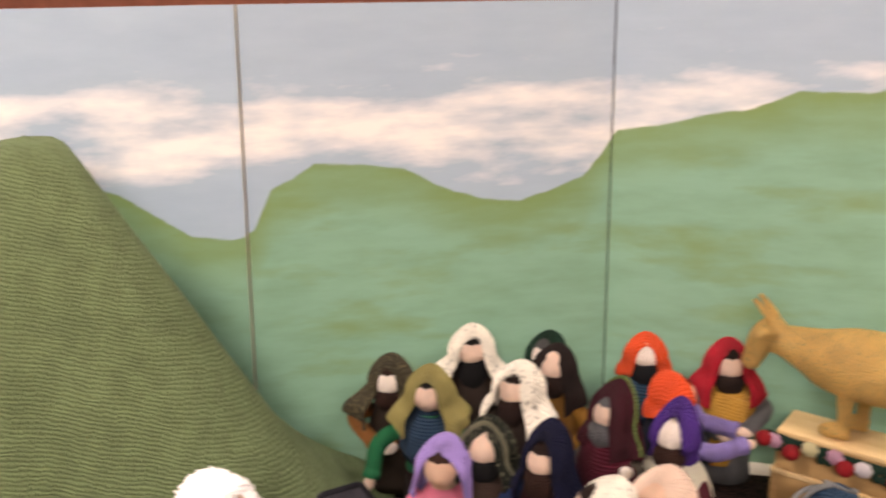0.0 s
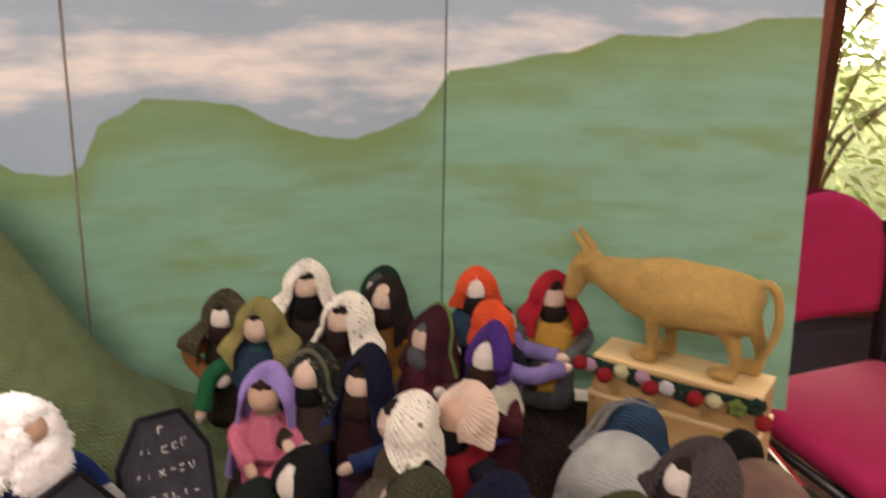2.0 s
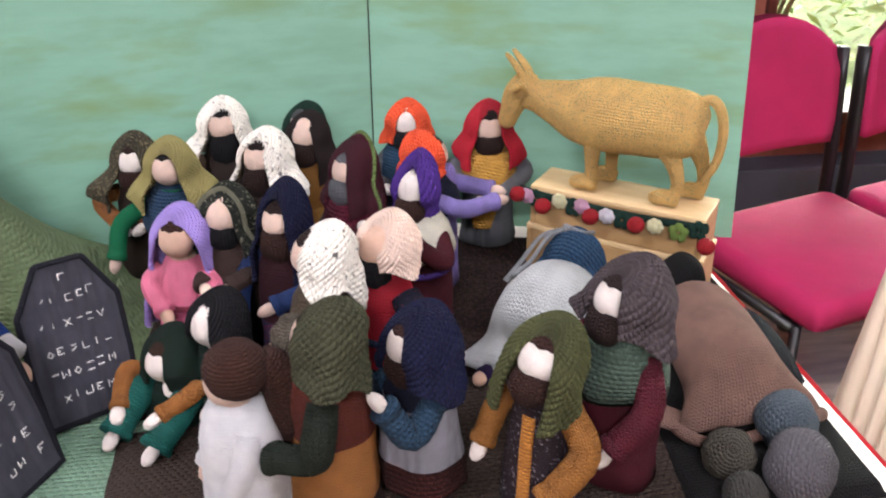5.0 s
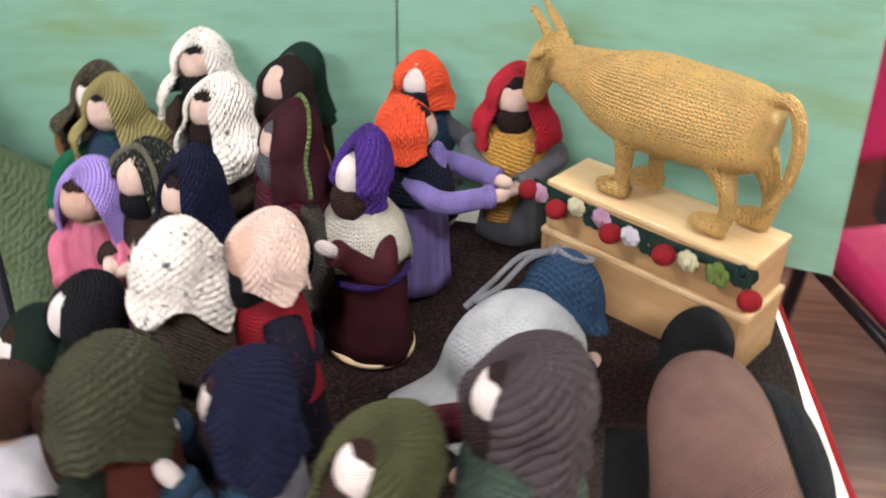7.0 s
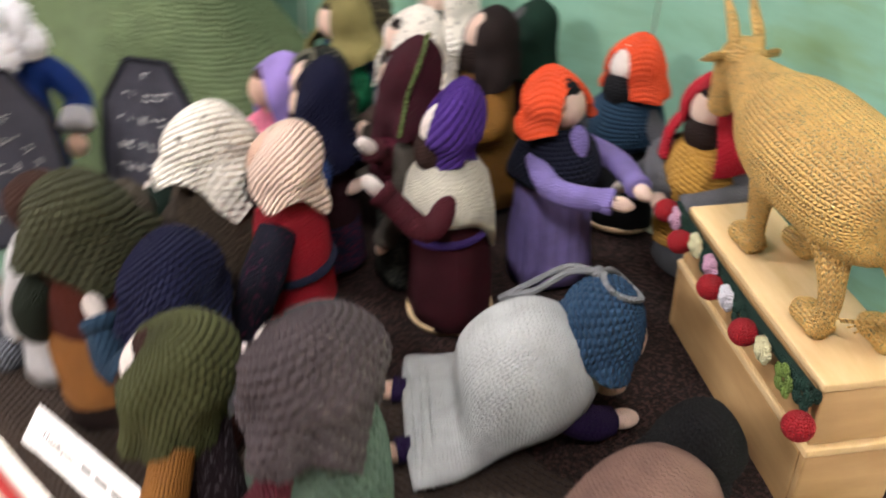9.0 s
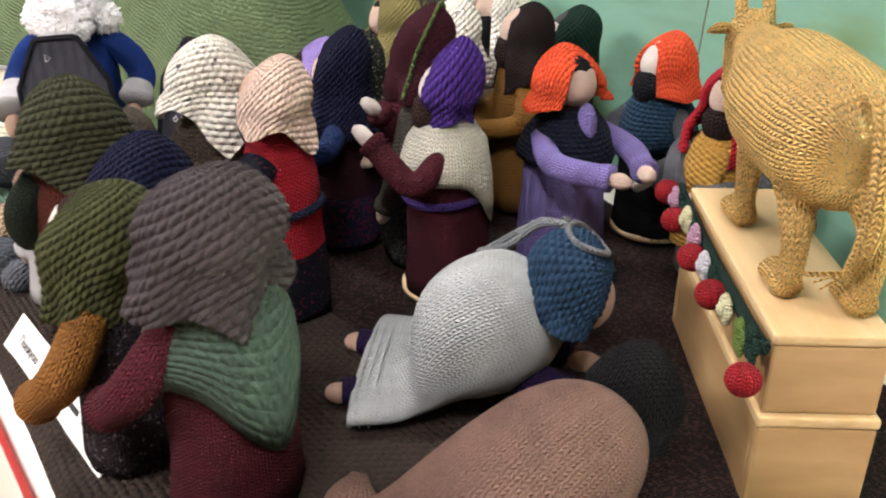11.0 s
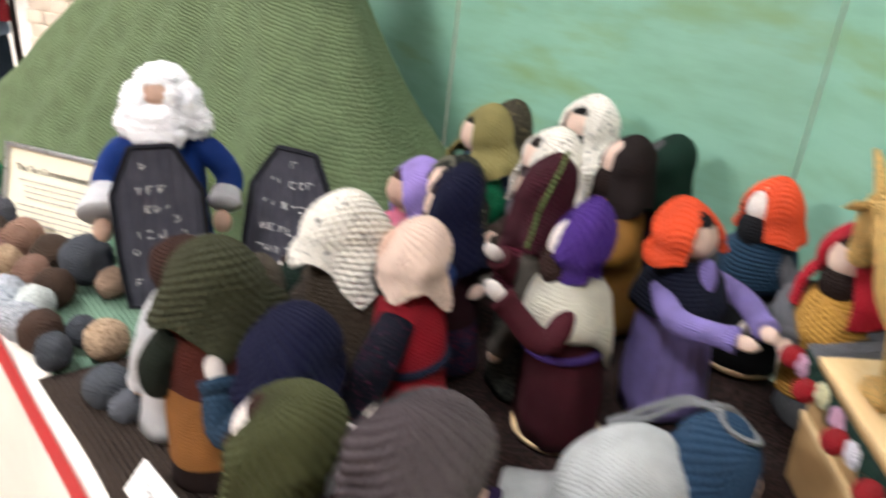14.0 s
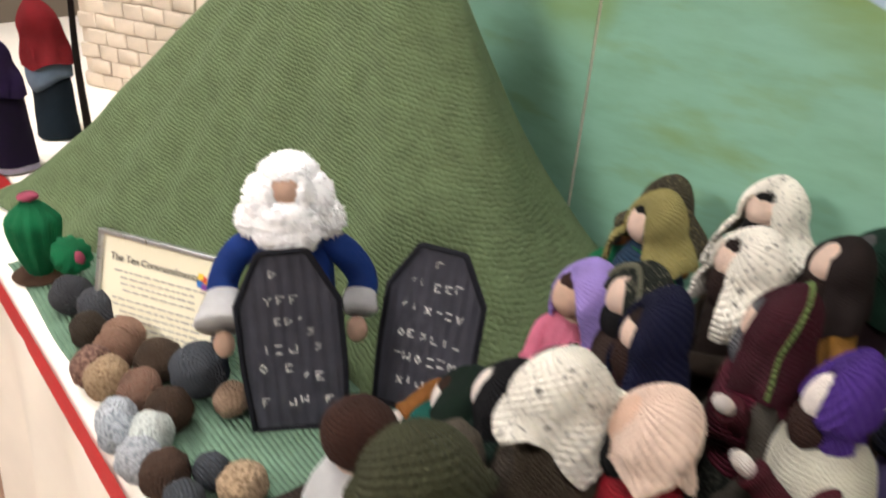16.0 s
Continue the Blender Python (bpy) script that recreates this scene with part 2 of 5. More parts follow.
def spline(pts, radii, k):
    """Catmull-Rom through points and their pairs of radii."""
    P = [Vector((*p, *r)) for p, r in zip(pts, radii)]
    P = [P[0] * 2 - P[1]] + P + [P[-1] * 2 - P[-2]]
    out = []
    for i in range(1, len(P) - 2):
        for s in range(k):
            t = s / k
            a, b, c, d = P[i - 1:i + 3]
            out.append(0.5 * ((2 * b) + (c - a) * t + (2 * a - 5 * b + 4 * c - d) * t * t + (3 * b - a - 3 * c + d) * t ** 3))
    out.append(P[-2])
    return [Vector(q[:3]) for q in out], [(max(q[3], 1e-4), max(q[4], 1e-4)) for q in out]


def part(name, build, parent, label="", smooth=True, turn=True):
    ob = build.make(name, parent, smooth=smooth, turn=turn)
    return tagged(ob, label)


def empty(name, m):
    ob = new(name)
    ob.empty_display_size = 0.05
    ob.matrix_world = m
    return ob


def sstep(a, b, x):
    t = min(max((x - a) / (b - a), 0), 1)
    return t * t * (3 - 2 * t)

# ---- the hall ----
TABLE = 0.74
wall_paint = plain("wall_paint", "8F8574", 0.8, 0.05, 3, 0.0006)
brick_wall = plain("fired_brick", "8A5240", 0.85, 0.2, 18, 0.002)
ceiling_paint = plain("ceiling_paint", "B5AD9E", 0.9, 0.04, 3, 0.0005)
frame_wood = wood("window_wood", "6E3F26", "3D2114", 0.35, (12, 12, 1.5))
floor_wood = wood("floor_boards", "A98A72", "7D6150", 0.35, (1.0, 9, 9))
X0, X1, Y0, Y1, H = -4.2, 3.6, -3.2, 1.7, 2.9


def slab(name, lo, hi, mat, label="", kind="structure", bev=0.0):
    c = [(a + b) / 2 for a, b in zip(lo, hi)]
    b = Build().box((0, 0, 0), [q - p for p, q in zip(lo, hi)], mat, bev=bev)
    ob = b.make(name, m=Matrix.Translation(c), smooth=False)
    return tagged(ob, label, kind=kind)


slab("ceiling", (X0, Y0, H), (X1, Y1, H + 0.1), ceiling_paint, "plain off-white ceiling over the hall")
slab("wall_west", (X0 - 0.2, Y0, 0), (X0, Y1, H), wall_paint, "plain cream hall wall")
slab("wall_east", (X1, Y0, 0), (X1 + 0.2, Y1, H), wall_paint, "plain cream hall wall")
slab("wall_south", (X0 - 0.2, Y0 - 0.2, 0), (X1 + 0.2, Y0, H), wall_paint, "plain cream hall wall")
# north wall with one wide window
WX0, WX1, WZ0, WZ1 = 1.29, 3.2, 0.44, 2.3
slab("wall_north_left", (X0 - 0.2, Y1, 0), (WX0, Y1 + 0.22, H), brick_wall, "red-brown brick wall beside the window")
slab("wall_north_right", (WX1, Y1, 0), (X1 + 0.2, Y1 + 0.22, H), brick_wall, "red-brown brick wall beside the window")
slab("wall_north_below", (WX0, Y1, 0), (WX1, Y1 + 0.22, WZ0), brick_wall, "red-brown brick wall under the window")
slab("wall_north_above", (WX0, Y1, WZ1), (WX1, Y1 + 0.22, H), brick_wall, "red-brown brick wall over the window")
slab("floor", (X0 - 0.2, Y0 - 0.2, -0.1), (X1 + 0.2, Y1 + 0.22, 0), floor_wood, "warm brown wooden hall floor")

glass = Nodes("window_glass")
glass.bsdf.inputs["Transmission Weight"].default_value = 1.0
glass.bsdf.inputs["Roughness"].default_value = 0.0
glass.bsdf.inputs["IOR"].default_value = 1.02
win = tagged(empty("window_1", Matrix.Translation((WX0, Y1 + 0.1, WZ0))), "brown timber window with clear panes looking on a garden", "window", kind="structure")
w, h = WX1 - WX0, WZ1 - WZ0
for nm, c, s in (("window_sill", (w / 2, -0.11, 0.02), (w + 0.08, 0.24, 0.04)), ("frame_bar", (w / 2, 0, h - 0.03), (w, 0.08, 0.06)),
                 ("frame_bar", (0.035, 0, h / 2), (0.07, 0.08, h - 0.1)), ("frame_bar", (w - 0.035, 0, h / 2), (0.07, 0.08, h - 0.1)),
                 ("frame_bar", (w / 2, 0, h / 2), (0.06, 0.07, h - 0.1))):
    part(nm, Build().box(c, s, frame_wood, bev=0.006), win, smooth=False)
for x in (w * 0.25 + 0.02, w * 0.75 - 0.02):
    pane = part("pane", Build().box((x, 0.01, h / 2), (w / 2 - 0.09, 0.005, h - 0.1), glass.mat), win, smooth=False)
    pane.visible_shadow = False

# garden outside
grass = plain("garden_soil", "7C8455", 0.95, 0.3, 6, 0.01)
slab("ground", (-40, Y1 + 0.25, -0.25), (40, 60, -0.15), grass, "grass and soil of the garden outside the window")


def leaf_mat(name, a, b):
    n = Nodes(name)
    f = n.add("ShaderNodeNewGeometry").outputs["Random Per Island"]
    n.put(n.bsdf.inputs["Base Color"], n.mix(f, rgb(a), rgb(b)))
    n.bsdf.inputs["Roughness"].default_value = 0.6
    n.bsdf.inputs["Transmission Weight"].default_value = 0.0
    n.bsdf.inputs["Subsurface Weight"].default_value = 0.1
    return n.mat


def shrub(x, y, r, hgt, mat, twig, seed):
    rng = random.Random(seed)
    ob = tagged(empty("shrub", Matrix.Translation((x, y, -0.15))), "leafy green garden shrub outside the window", "shrub", "shrubs in the garden")
    t, l = Build(), Build()
    for i in range(14):
        a, k = rng.uniform(0, 6.28), rng.uniform(0.3, 1)
        t.tube([(0, 0, 0), (math.cos(a) * r * 0.4 * k, math.sin(a) * r * 0.4 * k, hgt * 0.5), (math.cos(a) * r * k, math.sin(a) * r * k, hgt * rng.uniform(0.7, 1))], [0.02, 0.012, 0.004], twig, 6)
    for i in range(560):
        a, k, z = rng.uniform(0, 6.28), rng.uniform(0.1, 1) ** 0.5, rng.uniform(0.1, 1)
        c = Vector((math.cos(a) * r * k * (1.15 - 0.5 * z), math.sin(a) * r * k * (1.15 - 0.5 * z), hgt * z))
        m = Euler((rng.uniform(-0.9, 0.9), rng.uniform(-0.9, 0.9), a)).to_matrix()
        s = rng.uniform(0.03, 0.07)
        q = [c + m @ Vector(p) * s for p in ((-1, 0, 0), (0, -0.45, 0.12), (1, 0, 0), (0, 0.45, 0.12))]
        l.grid([[q[0], q[1]], [q[3], q[2]]], mat, ring=False)
    part("twigs", t, ob)
    part("leaves", l, ob, smooth=False, turn=False)


leaf_a, leaf_b, leaf_c = leaf_mat("leaf_green", "8FAA5A", "D6E2A0"), leaf_mat("leaf_pale", "BCCB8C", "F2F2D0"), leaf_mat("leaf_autumn", "B8A46A", "EADFB0")
bark = plain("bark", "7A6248", 0.9, 0.2, 30, 0.002)
for i, (x, y, r, hgt, mt) in enumerate(((2.3, 3.8, 0.6, 1.2, leaf_a), (3.6, 4.0, 0.7, 1.4, leaf_b), (2.7, 5.2, 1.0, 1.9, leaf_b), (4.6, 5.4, 1.4, 3.0, leaf_c), (1.2, 5.0, 1.2, 2.4, leaf_c), (3.5, 7.0, 1.8, 3.8, leaf_a), (1.9, 7.5, 1.8, 3.6, leaf_b))):
    shrub(x, y, r, hgt, mt, bark, i)

# Emissive sheet for the bright distance; it also brightens the chairs through the window.
far = Nodes("glowing_distance")
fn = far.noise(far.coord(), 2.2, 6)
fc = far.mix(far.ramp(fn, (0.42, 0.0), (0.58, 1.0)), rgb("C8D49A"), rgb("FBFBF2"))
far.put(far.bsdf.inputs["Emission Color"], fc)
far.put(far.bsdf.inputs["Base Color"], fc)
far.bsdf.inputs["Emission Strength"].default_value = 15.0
slab("backdrop", (-8, 11.0, -0.1), (16, 11.1, 7), far.mat, "glowing sheet coloured as blurred greenery and sky far behind the garden")

# ---- assumed lights of the hall, all out of view ----
# Unseen area lamps added overhead; the last one is fill from behind the camera.
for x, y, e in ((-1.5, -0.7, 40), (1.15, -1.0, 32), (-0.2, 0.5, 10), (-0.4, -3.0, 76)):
    lamp("unseen_overhead_lamp", "AREA", look((x, y, H - 0.03), (x, y + 0.001, 0)), e, 1.0, 0.25, (1.0, 0.93, 0.87))

# ---- tables and cloths ----
cloth = plain("white_cloth", "E9E2D6", 0.85, 0.05, 6, 0.0006, bscale=700)
cream_cloth = plain("cream_cloth", "DCCDBA", 0.85, 0.06, 5, 0.0006, bscale=700)
ribbon = plain("red_ribbon", "C2202B", 0.55, 0.08, 30, 0.0003)
table_wood = wood("table_wood", "8A6A48", "5E452E", 0.5)


def draped_table(m, lx, ly, cloth_mat, label, ribbon_mat=None, seed=0.0):
    """A table under a floor-length cloth that hangs in folds, with a band of ribbon along the edge."""
    ob = tagged(empty("table", m), label, "table")
    part("tabletop", Build().box((0, 0, -0.017), (lx - 0.012, ly - 0.012, 0.026), table_wood, bev=0.004), ob, smooth=False)
    for sx in (-1, 1):
        for sy in (-1, 1):
            part("leg", Build().tube([(sx * (lx / 2 - 0.08), sy * (ly / 2 - 0.08), -0.03), (sx * (lx / 2 - 0.06), sy * (ly / 2 - 0.06), -TABLE)], [0.02, 0.018], table_wood, 10, smooth=False), ob)
    outline = []
    n = 60
    for k in range(4):
        a = ((-1, -1), (1, -1), (1, 1), (-1, 1))[k]
        b = ((1, -1), (1, 1), (-1, 1), (-1, -1))[k]
        for i in range(n):
            t = i / n
            outline.append(Vector(((a[0] + (b[0] - a[0]) * t) * lx / 2, (a[1] + (b[1] - a[1]) * t) * ly / 2, 0)))
    rows = []
    for z in (0.0, -0.006, -0.03, -0.08, -0.2, -0.4, -0.6, -TABLE + 0.015):
        row = []
        for i, p in enumerate(outline):
            d = p.copy()
            d = Vector((d.x / (lx / 2), d.y / (ly / 2), 0))
            d = Vector((d.x if abs(d.x) > 0.999 else 0, d.y if abs(d.y) > 0.999 else 0, 0))
            s = i / n * (6 + seed)
            fold = (0.012 * math.sin(s * 6.0 + seed) + 0.016 * noise.noise(Vector((s * 2.4, seed, 0)))) * min(1, -z / 0.35) + 0.03 * min(1, -z / 0.7)
            row.append(p + d * (fold + (0.004 if z < -0.003 else 0)) + Vector((0, 0, z)))
        rows.append(row)
    b = Build()
    b.grid([[Vector((p.x * k, p.y * k, 0.0005)) for p in outline] for k in (0.02, 0.5, 0.999)] + rows, cloth_mat, True, True)
    part("tablecloth", b, ob)
    if ribbon_mat:
        rb = []
        for z in (-0.002, -0.012, -0.034, -0.056):
            row = []
            for i, p in enumerate(outline):
                d = Vector((p.x / (lx / 2), p.y / (ly / 2), 0))
                d = Vector((d.x if abs(d.x) > 0.999 else 0, d.y if abs(d.y) > 0.999 else 0, 0))
                row.append(p + d * 0.0085 + Vector((0, 0, z + 0.003 * noise.noise(Vector((i * 0.15, seed, 1))))))
            rb.append(row)
        part("ribbon", Build().grid(rb, ribbon_mat), ob, "bright red ribbon trim")
    return ob


TURN = 3.6
TM = pose(-0.362, 0.053, TABLE, 0, 0, TURN)
draped_table(TM, 1.83, 0.86, cloth, "long table under a white cloth trimmed with red ribbon", ribbon)
draped_table(pose(-2.06, 0.02, TABLE, 0, 0, 6), 1.5, 0.86, cloth, "second table under a white cloth trimmed with red ribbon", ribbon, 2.0)
draped_table(pose(1.10, 0.045, TABLE - 0.02, 0, 0, 2), 0.47, 0.36, cream_cloth, "small table under a plain cream cloth that hangs to the floor", None, 4.0)

# knitted mats on the table
green_knit = knit("74865E", "garter", 0.0064, wob_k=1.2, depth=0.38)
mat_green = knit("84A88C", "garter", 0.007)
mat_brown = knit("4E4036", "garter", 0.0065, "32271F", 0.5)
mat_dark = knit("2B1B16", "stock", 0.006, "48302A", 0.45)
mat_black = knit("151313", "stock", 0.006)


def mat_cloth(name, label, corners, mat, z=0.004, seed=0.0, n=26):
    """A knitted mat between four corners, with a soft uneven rim."""
    P = [Vector((*c, 0)) for c in corners]
    top, bot = [], []
    for i in range(n + 1):
        a, r = i / n, []
        for j in range(n + 1):
            b = j / n
            p = (P[0] * (1 - b) + P[1] * b) * (1 - a) + (P[3] * (1 - b) + P[2] * b) * a
            e = min(a, 1 - a, b, 1 - b)
            q = p + Vector((noise.noise(p * 5 + Vector((seed, 0, 0))), noise.noise(p * 5 + Vector((0, seed, 5))), 0)) * 0.006
            q.z = TABLE + 0.001 + z * sstep(0, 0.04, e) + 0.0025 * (noise.noise(p * 14 + Vector((0, 0, seed))) + 0.6) * sstep(0, 0.05, e)
            r.append(q)
        top.append(r)
    ob = Build().grid(top, mat, False).make(name, turn=False)
    return tagged(ob, label, "mat")


mat_cloth("knitted_mat", "pale green garter-stitch mat lying on the white cloth", ((-0.98, -0.405), (-0.22, -0.345), (-0.20, -0.02), (-1.02, -0.05)), mat_green, 0.004, 1)
mat_cloth("knitted_mat", "dark brown felted mat lying under the crowd", ((-0.39, -0.10), (0.31, -0.06), (0.40, 0.338), (-0.40, 0.45)), mat_dark, 0.005, 3, 40)
mat_cloth("knitted_mat", "dark brown felted mat lying under the wooden boxes", ((0.27, -0.06), (0.546, -0.05), (0.535, 0.287), (0.36, 0.338)), mat_dark, 0.008, 4, 30)
mat_cloth("knitted_mat", "brown garter-stitch mat lying along the table front", ((-0.29, -0.365), (0.40, -0.325), (0.39, 0.01), (-0.31, -0.10)), mat_brown, 0.010, 2, 40)
mat_cloth("knitted_mat", "black felted mat lying at the table end", ((0.325, -0.318), (0.552, -0.30), (0.546, 0.0), (0.335, -0.01)), mat_black, 0.014, 5, 30)

# ---- painted folding screen ----


def painting():
    n = Nodes("painted_landscape")
    uv = n.coord("UV")
    sep = n.add("ShaderNodeSeparateXYZ")
    n.link(uv, sep.inputs[0])
    u, v = sep.outputs[0], sep.outputs[1]
    line = n.add("ShaderNodeValToRGB")
    el = line.color_ramp.elements
    stops = HILLS
    while len(el) < len(stops):
        el.new(0.5)
    for e, (p, q) in zip(el, stops):
        e.position, e.color = (p + 0.6) / 1.8, (q, q, q, 1)
    n.link(n.math("DIVIDE", n.math("ADD", u, 0.6), 1.8), line.inputs[0])
    m1 = n.add("ShaderNodeMapping")
    m1.inputs["Scale"].default_value = (2.2, 8, 1)
    n.link(uv, m1.inputs["Vector"])
    brush = n.noise(m1.outputs[0], 3.0, 5, 0.6)
    fine = n.noise(m1.outputs[0], 14, 4, 0.6)
    edge = n.math("SUBTRACT", line.outputs[0], n.math("ADD", v, n.math("MULTIPLY_ADD", fine, 0.008, -0.004)))
    # clouds: long white strokes in a band
    band = n.add("ShaderNodeValToRGB")
    be = band.color_ramp.elements
    while len(be) < 6:
        be.new(0.5)
    for e, (p, q) in zip(be, ((0.0, 0.0), (0.60, 0.05), (0.72, 0.62), (0.80, 0.5), (0.88, 0.18), (1.0, 0.0))):
        e.position, e.color = p, (q, q, q, 1)
    n.link(n.math("DIVIDE", v, 0.78), band.inputs[0])
    m2 = n.add("ShaderNodeMapping")
    m2.inputs["Scale"].default_value = (1.6, 5.5, 1)
    m2.inputs["Location"].default_value = (0.37, 0.1, 0)
    n.link(uv, m2.inputs["Vector"])
    puff = n.noise(m2.outputs[0], 2.6, 7, 0.58)
    cl = n.ramp(n.math("MULTIPLY_ADD", band.outputs[0], 0.62, puff), (0.70, 0.0), (0.95, 1.0))
    sky_c = n.mix(brush, rgb("8EA2B5"), rgb("A3B6C6"))
    sky_c = n.mix(cl, sky_c, rgb("E3E0DE"))
    hill = n.mix(n.ramp(brush, (0.40, 0.0), (0.72, 1.0)), rgb("7AA48F"), rgb("6F967D"))
    stroke = n.ramp(n.noise(m2.outputs[0], 2.1, 6, 0.55), (0.53, 0.0), (0.68, 1.0))
    hill = n.mix(n.math("MULTIPLY", stroke, 0.8), hill, rgb("6F8B5C"))
    rim = n.ramp(edge, (0.0, 1.0), (0.10, 0.0))
    hill = n.mix(n.math("MULTIPLY", rim, n.math("MULTIPLY_ADD", brush, 1.0, 0.40)), hill, rgb("6E8852"))
    col = n.mix(n.ramp(edge, (0.0, 0.0), (0.004, 1.0)), sky_c, hill)
    n.put(n.bsdf.inputs["Base Color"], col)
    n.bsdf.inputs["Roughness"].default_value = 0.5
    n.bsdf.inputs["Specular IOR Level"].default_value = 0.35
    weave = n.noise(uv, 900, 2)
    n.bump(n.math("MULTIPLY_ADD", fine, 1.0, weave), 0.0006, 0.6)
    return n.mat


HILLS = ((-0.6, 0.60), (-0.35, 0.53), (-0.21, 0.493), (-0.15, 0.455), (-0.097, 0.422), (-0.033, 0.416), (0.01, 0.427), (0.041, 0.495), (0.075, 0.51), (0.11, 0.532), (0.187, 0.527), (0.255, 0.518), (0.314, 0.485), (0.388, 0.461), (0.445, 0.455),
         (0.493, 0.469), (0.556, 0.492), (0.59, 0.533), (0.607, 0.561), (0.702, 0.575), (0.762, 0.592), (0.814, 0.596), (0.854, 0.611), (0.894, 0.628), (1.0, 0.626), (1.06, 0.637), (1.12, 0.657), (1.2, 0.66))
paint = painting()
canvas_edge = plain("raw_canvas", "D8D2C2", 0.9, 0.06, 20, 0.0004)
gap_dark = plain("gap_backing", "2C2A27", 0.7, 0.15, 40)
JOINTS = [(Vector((-1.155, 0.33, TABLE)), Vector((-1.145, 0.372, 1.518))), (Vector((-0.562, 0.345, TABLE)), Vector((-0.545, 0.388, 1.515))),
          (Vector((0.030, 0.459, TABLE)), Vector((0.041, 0.522, 1.506))), (Vector((0.623, 0.309, TABLE)), Vector((0.612, 0.37, 1.508)))]


def canvas(i, gap0, gap1, label):
    """A stretched canvas between two uprights of the folding screen, leaning back a little."""
    (a0, a1), (b0, b1) = JOINTS[i], JOINTS[i + 1]
    mid = (a0 + b0) / 2
    d = (b0 - a0).normalized()
    nrm = (b0 - a0).cross(a1 - a0).normalized()
    if nrm.y > 0:
        nrm = -nrm
    ob = tagged(empty("painted_canvas", Matrix.Translation(mid)), label, "painting", "canvases of the painted screen")
    n = 12
    a0, a1, b0, b1 = a0 + d * gap0, a1 + d * gap0, b0 - d * gap1, b1 - d * gap1

    def sheet(off, bulge=0.0):
        return [[(a0.lerp(b0, j / n)).lerp(a1.lerp(b1, j / n), k / n) - mid + nrm * (off + bulge * math.sin(math.pi * j / n) * math.sin(math.pi * k / n)) for j in range(n + 1)] for k in range(n + 1)]

    f = Build().grid(sheet(0.0, 0.001), paint, False)
    L, up = (b0 - a0).length, (a1 - a0).length
    f.uv = [(-0.6 + 0.6 * i + gap0 + L * q[0] / f_w, up * q[1] / f_h) for f_w, f_h in [(max(q[0] for q in f.uv), max(q[1] for q in f.uv))] for q in f.uv]
    part("painted_front", f, ob, turn=False)
    s = Build()
    fr, bk = sheet(-0.0008), sheet(-0.018)
    rim = lambda g: g[0] + [r[-1] for r in g[1:]] + g[-1][-2::-1] + [r[0] for r in g[-2:0:-1]]
    s.grid([rim(fr), rim(bk)], canvas_edge, True)
    s.grid(bk, canvas_edge, False)
    part("stretcher", s, ob, "raw pale canvas over a wooden stretcher", smooth=False)
    # Dark strip added behind the joint so the open gap reads as shaded.
    if i < 2:
        h0, h1 = JOINTS[i + 1]
        t = Build()
        t.grid([[h0.lerp(h1, k / 8) - mid - nrm * 0.021 + d * x for x in (-0.02, 0.02)] for k in range(9)], gap_dark, False)
        part("gap_backing", t, ob, "dark strip added behind the joint to shade the gap")
    return ob


canvas(0, 0.0, 0.0024, "canvas painted with green hills under a cloudy sky, behind the mountain")
canvas(1, 0.0020, 0.0013, "canvas painted with a green hill and white clouds")
canvas(2, 0.0013, 0.0, "canvas painted with rising green hills and thin clouds")

# ---- knitted mountain ----
PEAK = Vector((-0.785, 0.17, 1.355))
FOOT = ((-180, 0.54), (-155, 0.62), (-132, 0.74), (-118, 0.56), (-105, 0.45), (-90, 0.385), (-70, 0.34), (-45, 0.41), (-30, 0.50), (-15, 0.51), (0, 0.50), (12, 0.50), (24, 0.50), (45, 0.30), (90, 0.15), (140, 0.24), (180, 0.54))


def mountain():
    n, k = 120, 70
    rows = []
    for i in range(k + 1):
        r = i / k
        row = []
        for j in range(n):
            a = -180 + 360 * j / n
            for (a0, r0), (a1, r1) in zip(FOOT, FOOT[1:]):
                if a0 <= a <= a1:
                    t = (a - a0) / (a1 - a0)
                    R = r0 + (r1 - r0) * t * t * (3 - 2 * t)
            c = Vector((math.cos(radians(a)), math.sin(radians(a)), 0))
            rr = 0.055 * sstep(0, 0.09, r) + (R - 0.055) * max(0, (r - 0.06) / 0.94) ** (1 + 0.55 * sstep(-5, 28, a) * sstep(80, 50, a))
            f = 1 - sstep(0, 0.05, r) * 0.012
            z = f * (1 - max(0, r - 0.06) / 0.94)
            z = z ** (1.0 + (0.25 + 0.25 * sstep(-85, -50, a) * sstep(60, 20, a)) * r)
            p = PEAK + c * rr
            q = Vector((p.x, p.y, 0))
            dent = 0.022 * noise.noise(q * 4.5) + 0.008 * noise.noise(q * 13)
            p.z = TABLE + 0.003 + (PEAK.z - TABLE) * z + dent * sstep(0.05, 0.3, r) * sstep(1.0, 0.85, r)
            p.z = max(p.z, TABLE + 0.006)
            p.y = min(p.y, 0.318 + 0.17 * max(0, p.x + 0.557))
            row.append(p)
        rows.append(row)
    ob = Build().grid(rows, green_knit, True, True, False).planar(lambda p: (0.9 * p[0] + 0.62 * p[1] + 0.25 * p[2], 1.15 * p[2] + 0.30 * p[0] + 0.20 * p[1])).make("knitted_mountain")
    # uv laid down the slope, in metres
    return tagged(ob, "tall mountain draped in olive green knitting, standing on the table", "mountain")


mountain()

# ---- knitted figures: each one a single plain shape ----


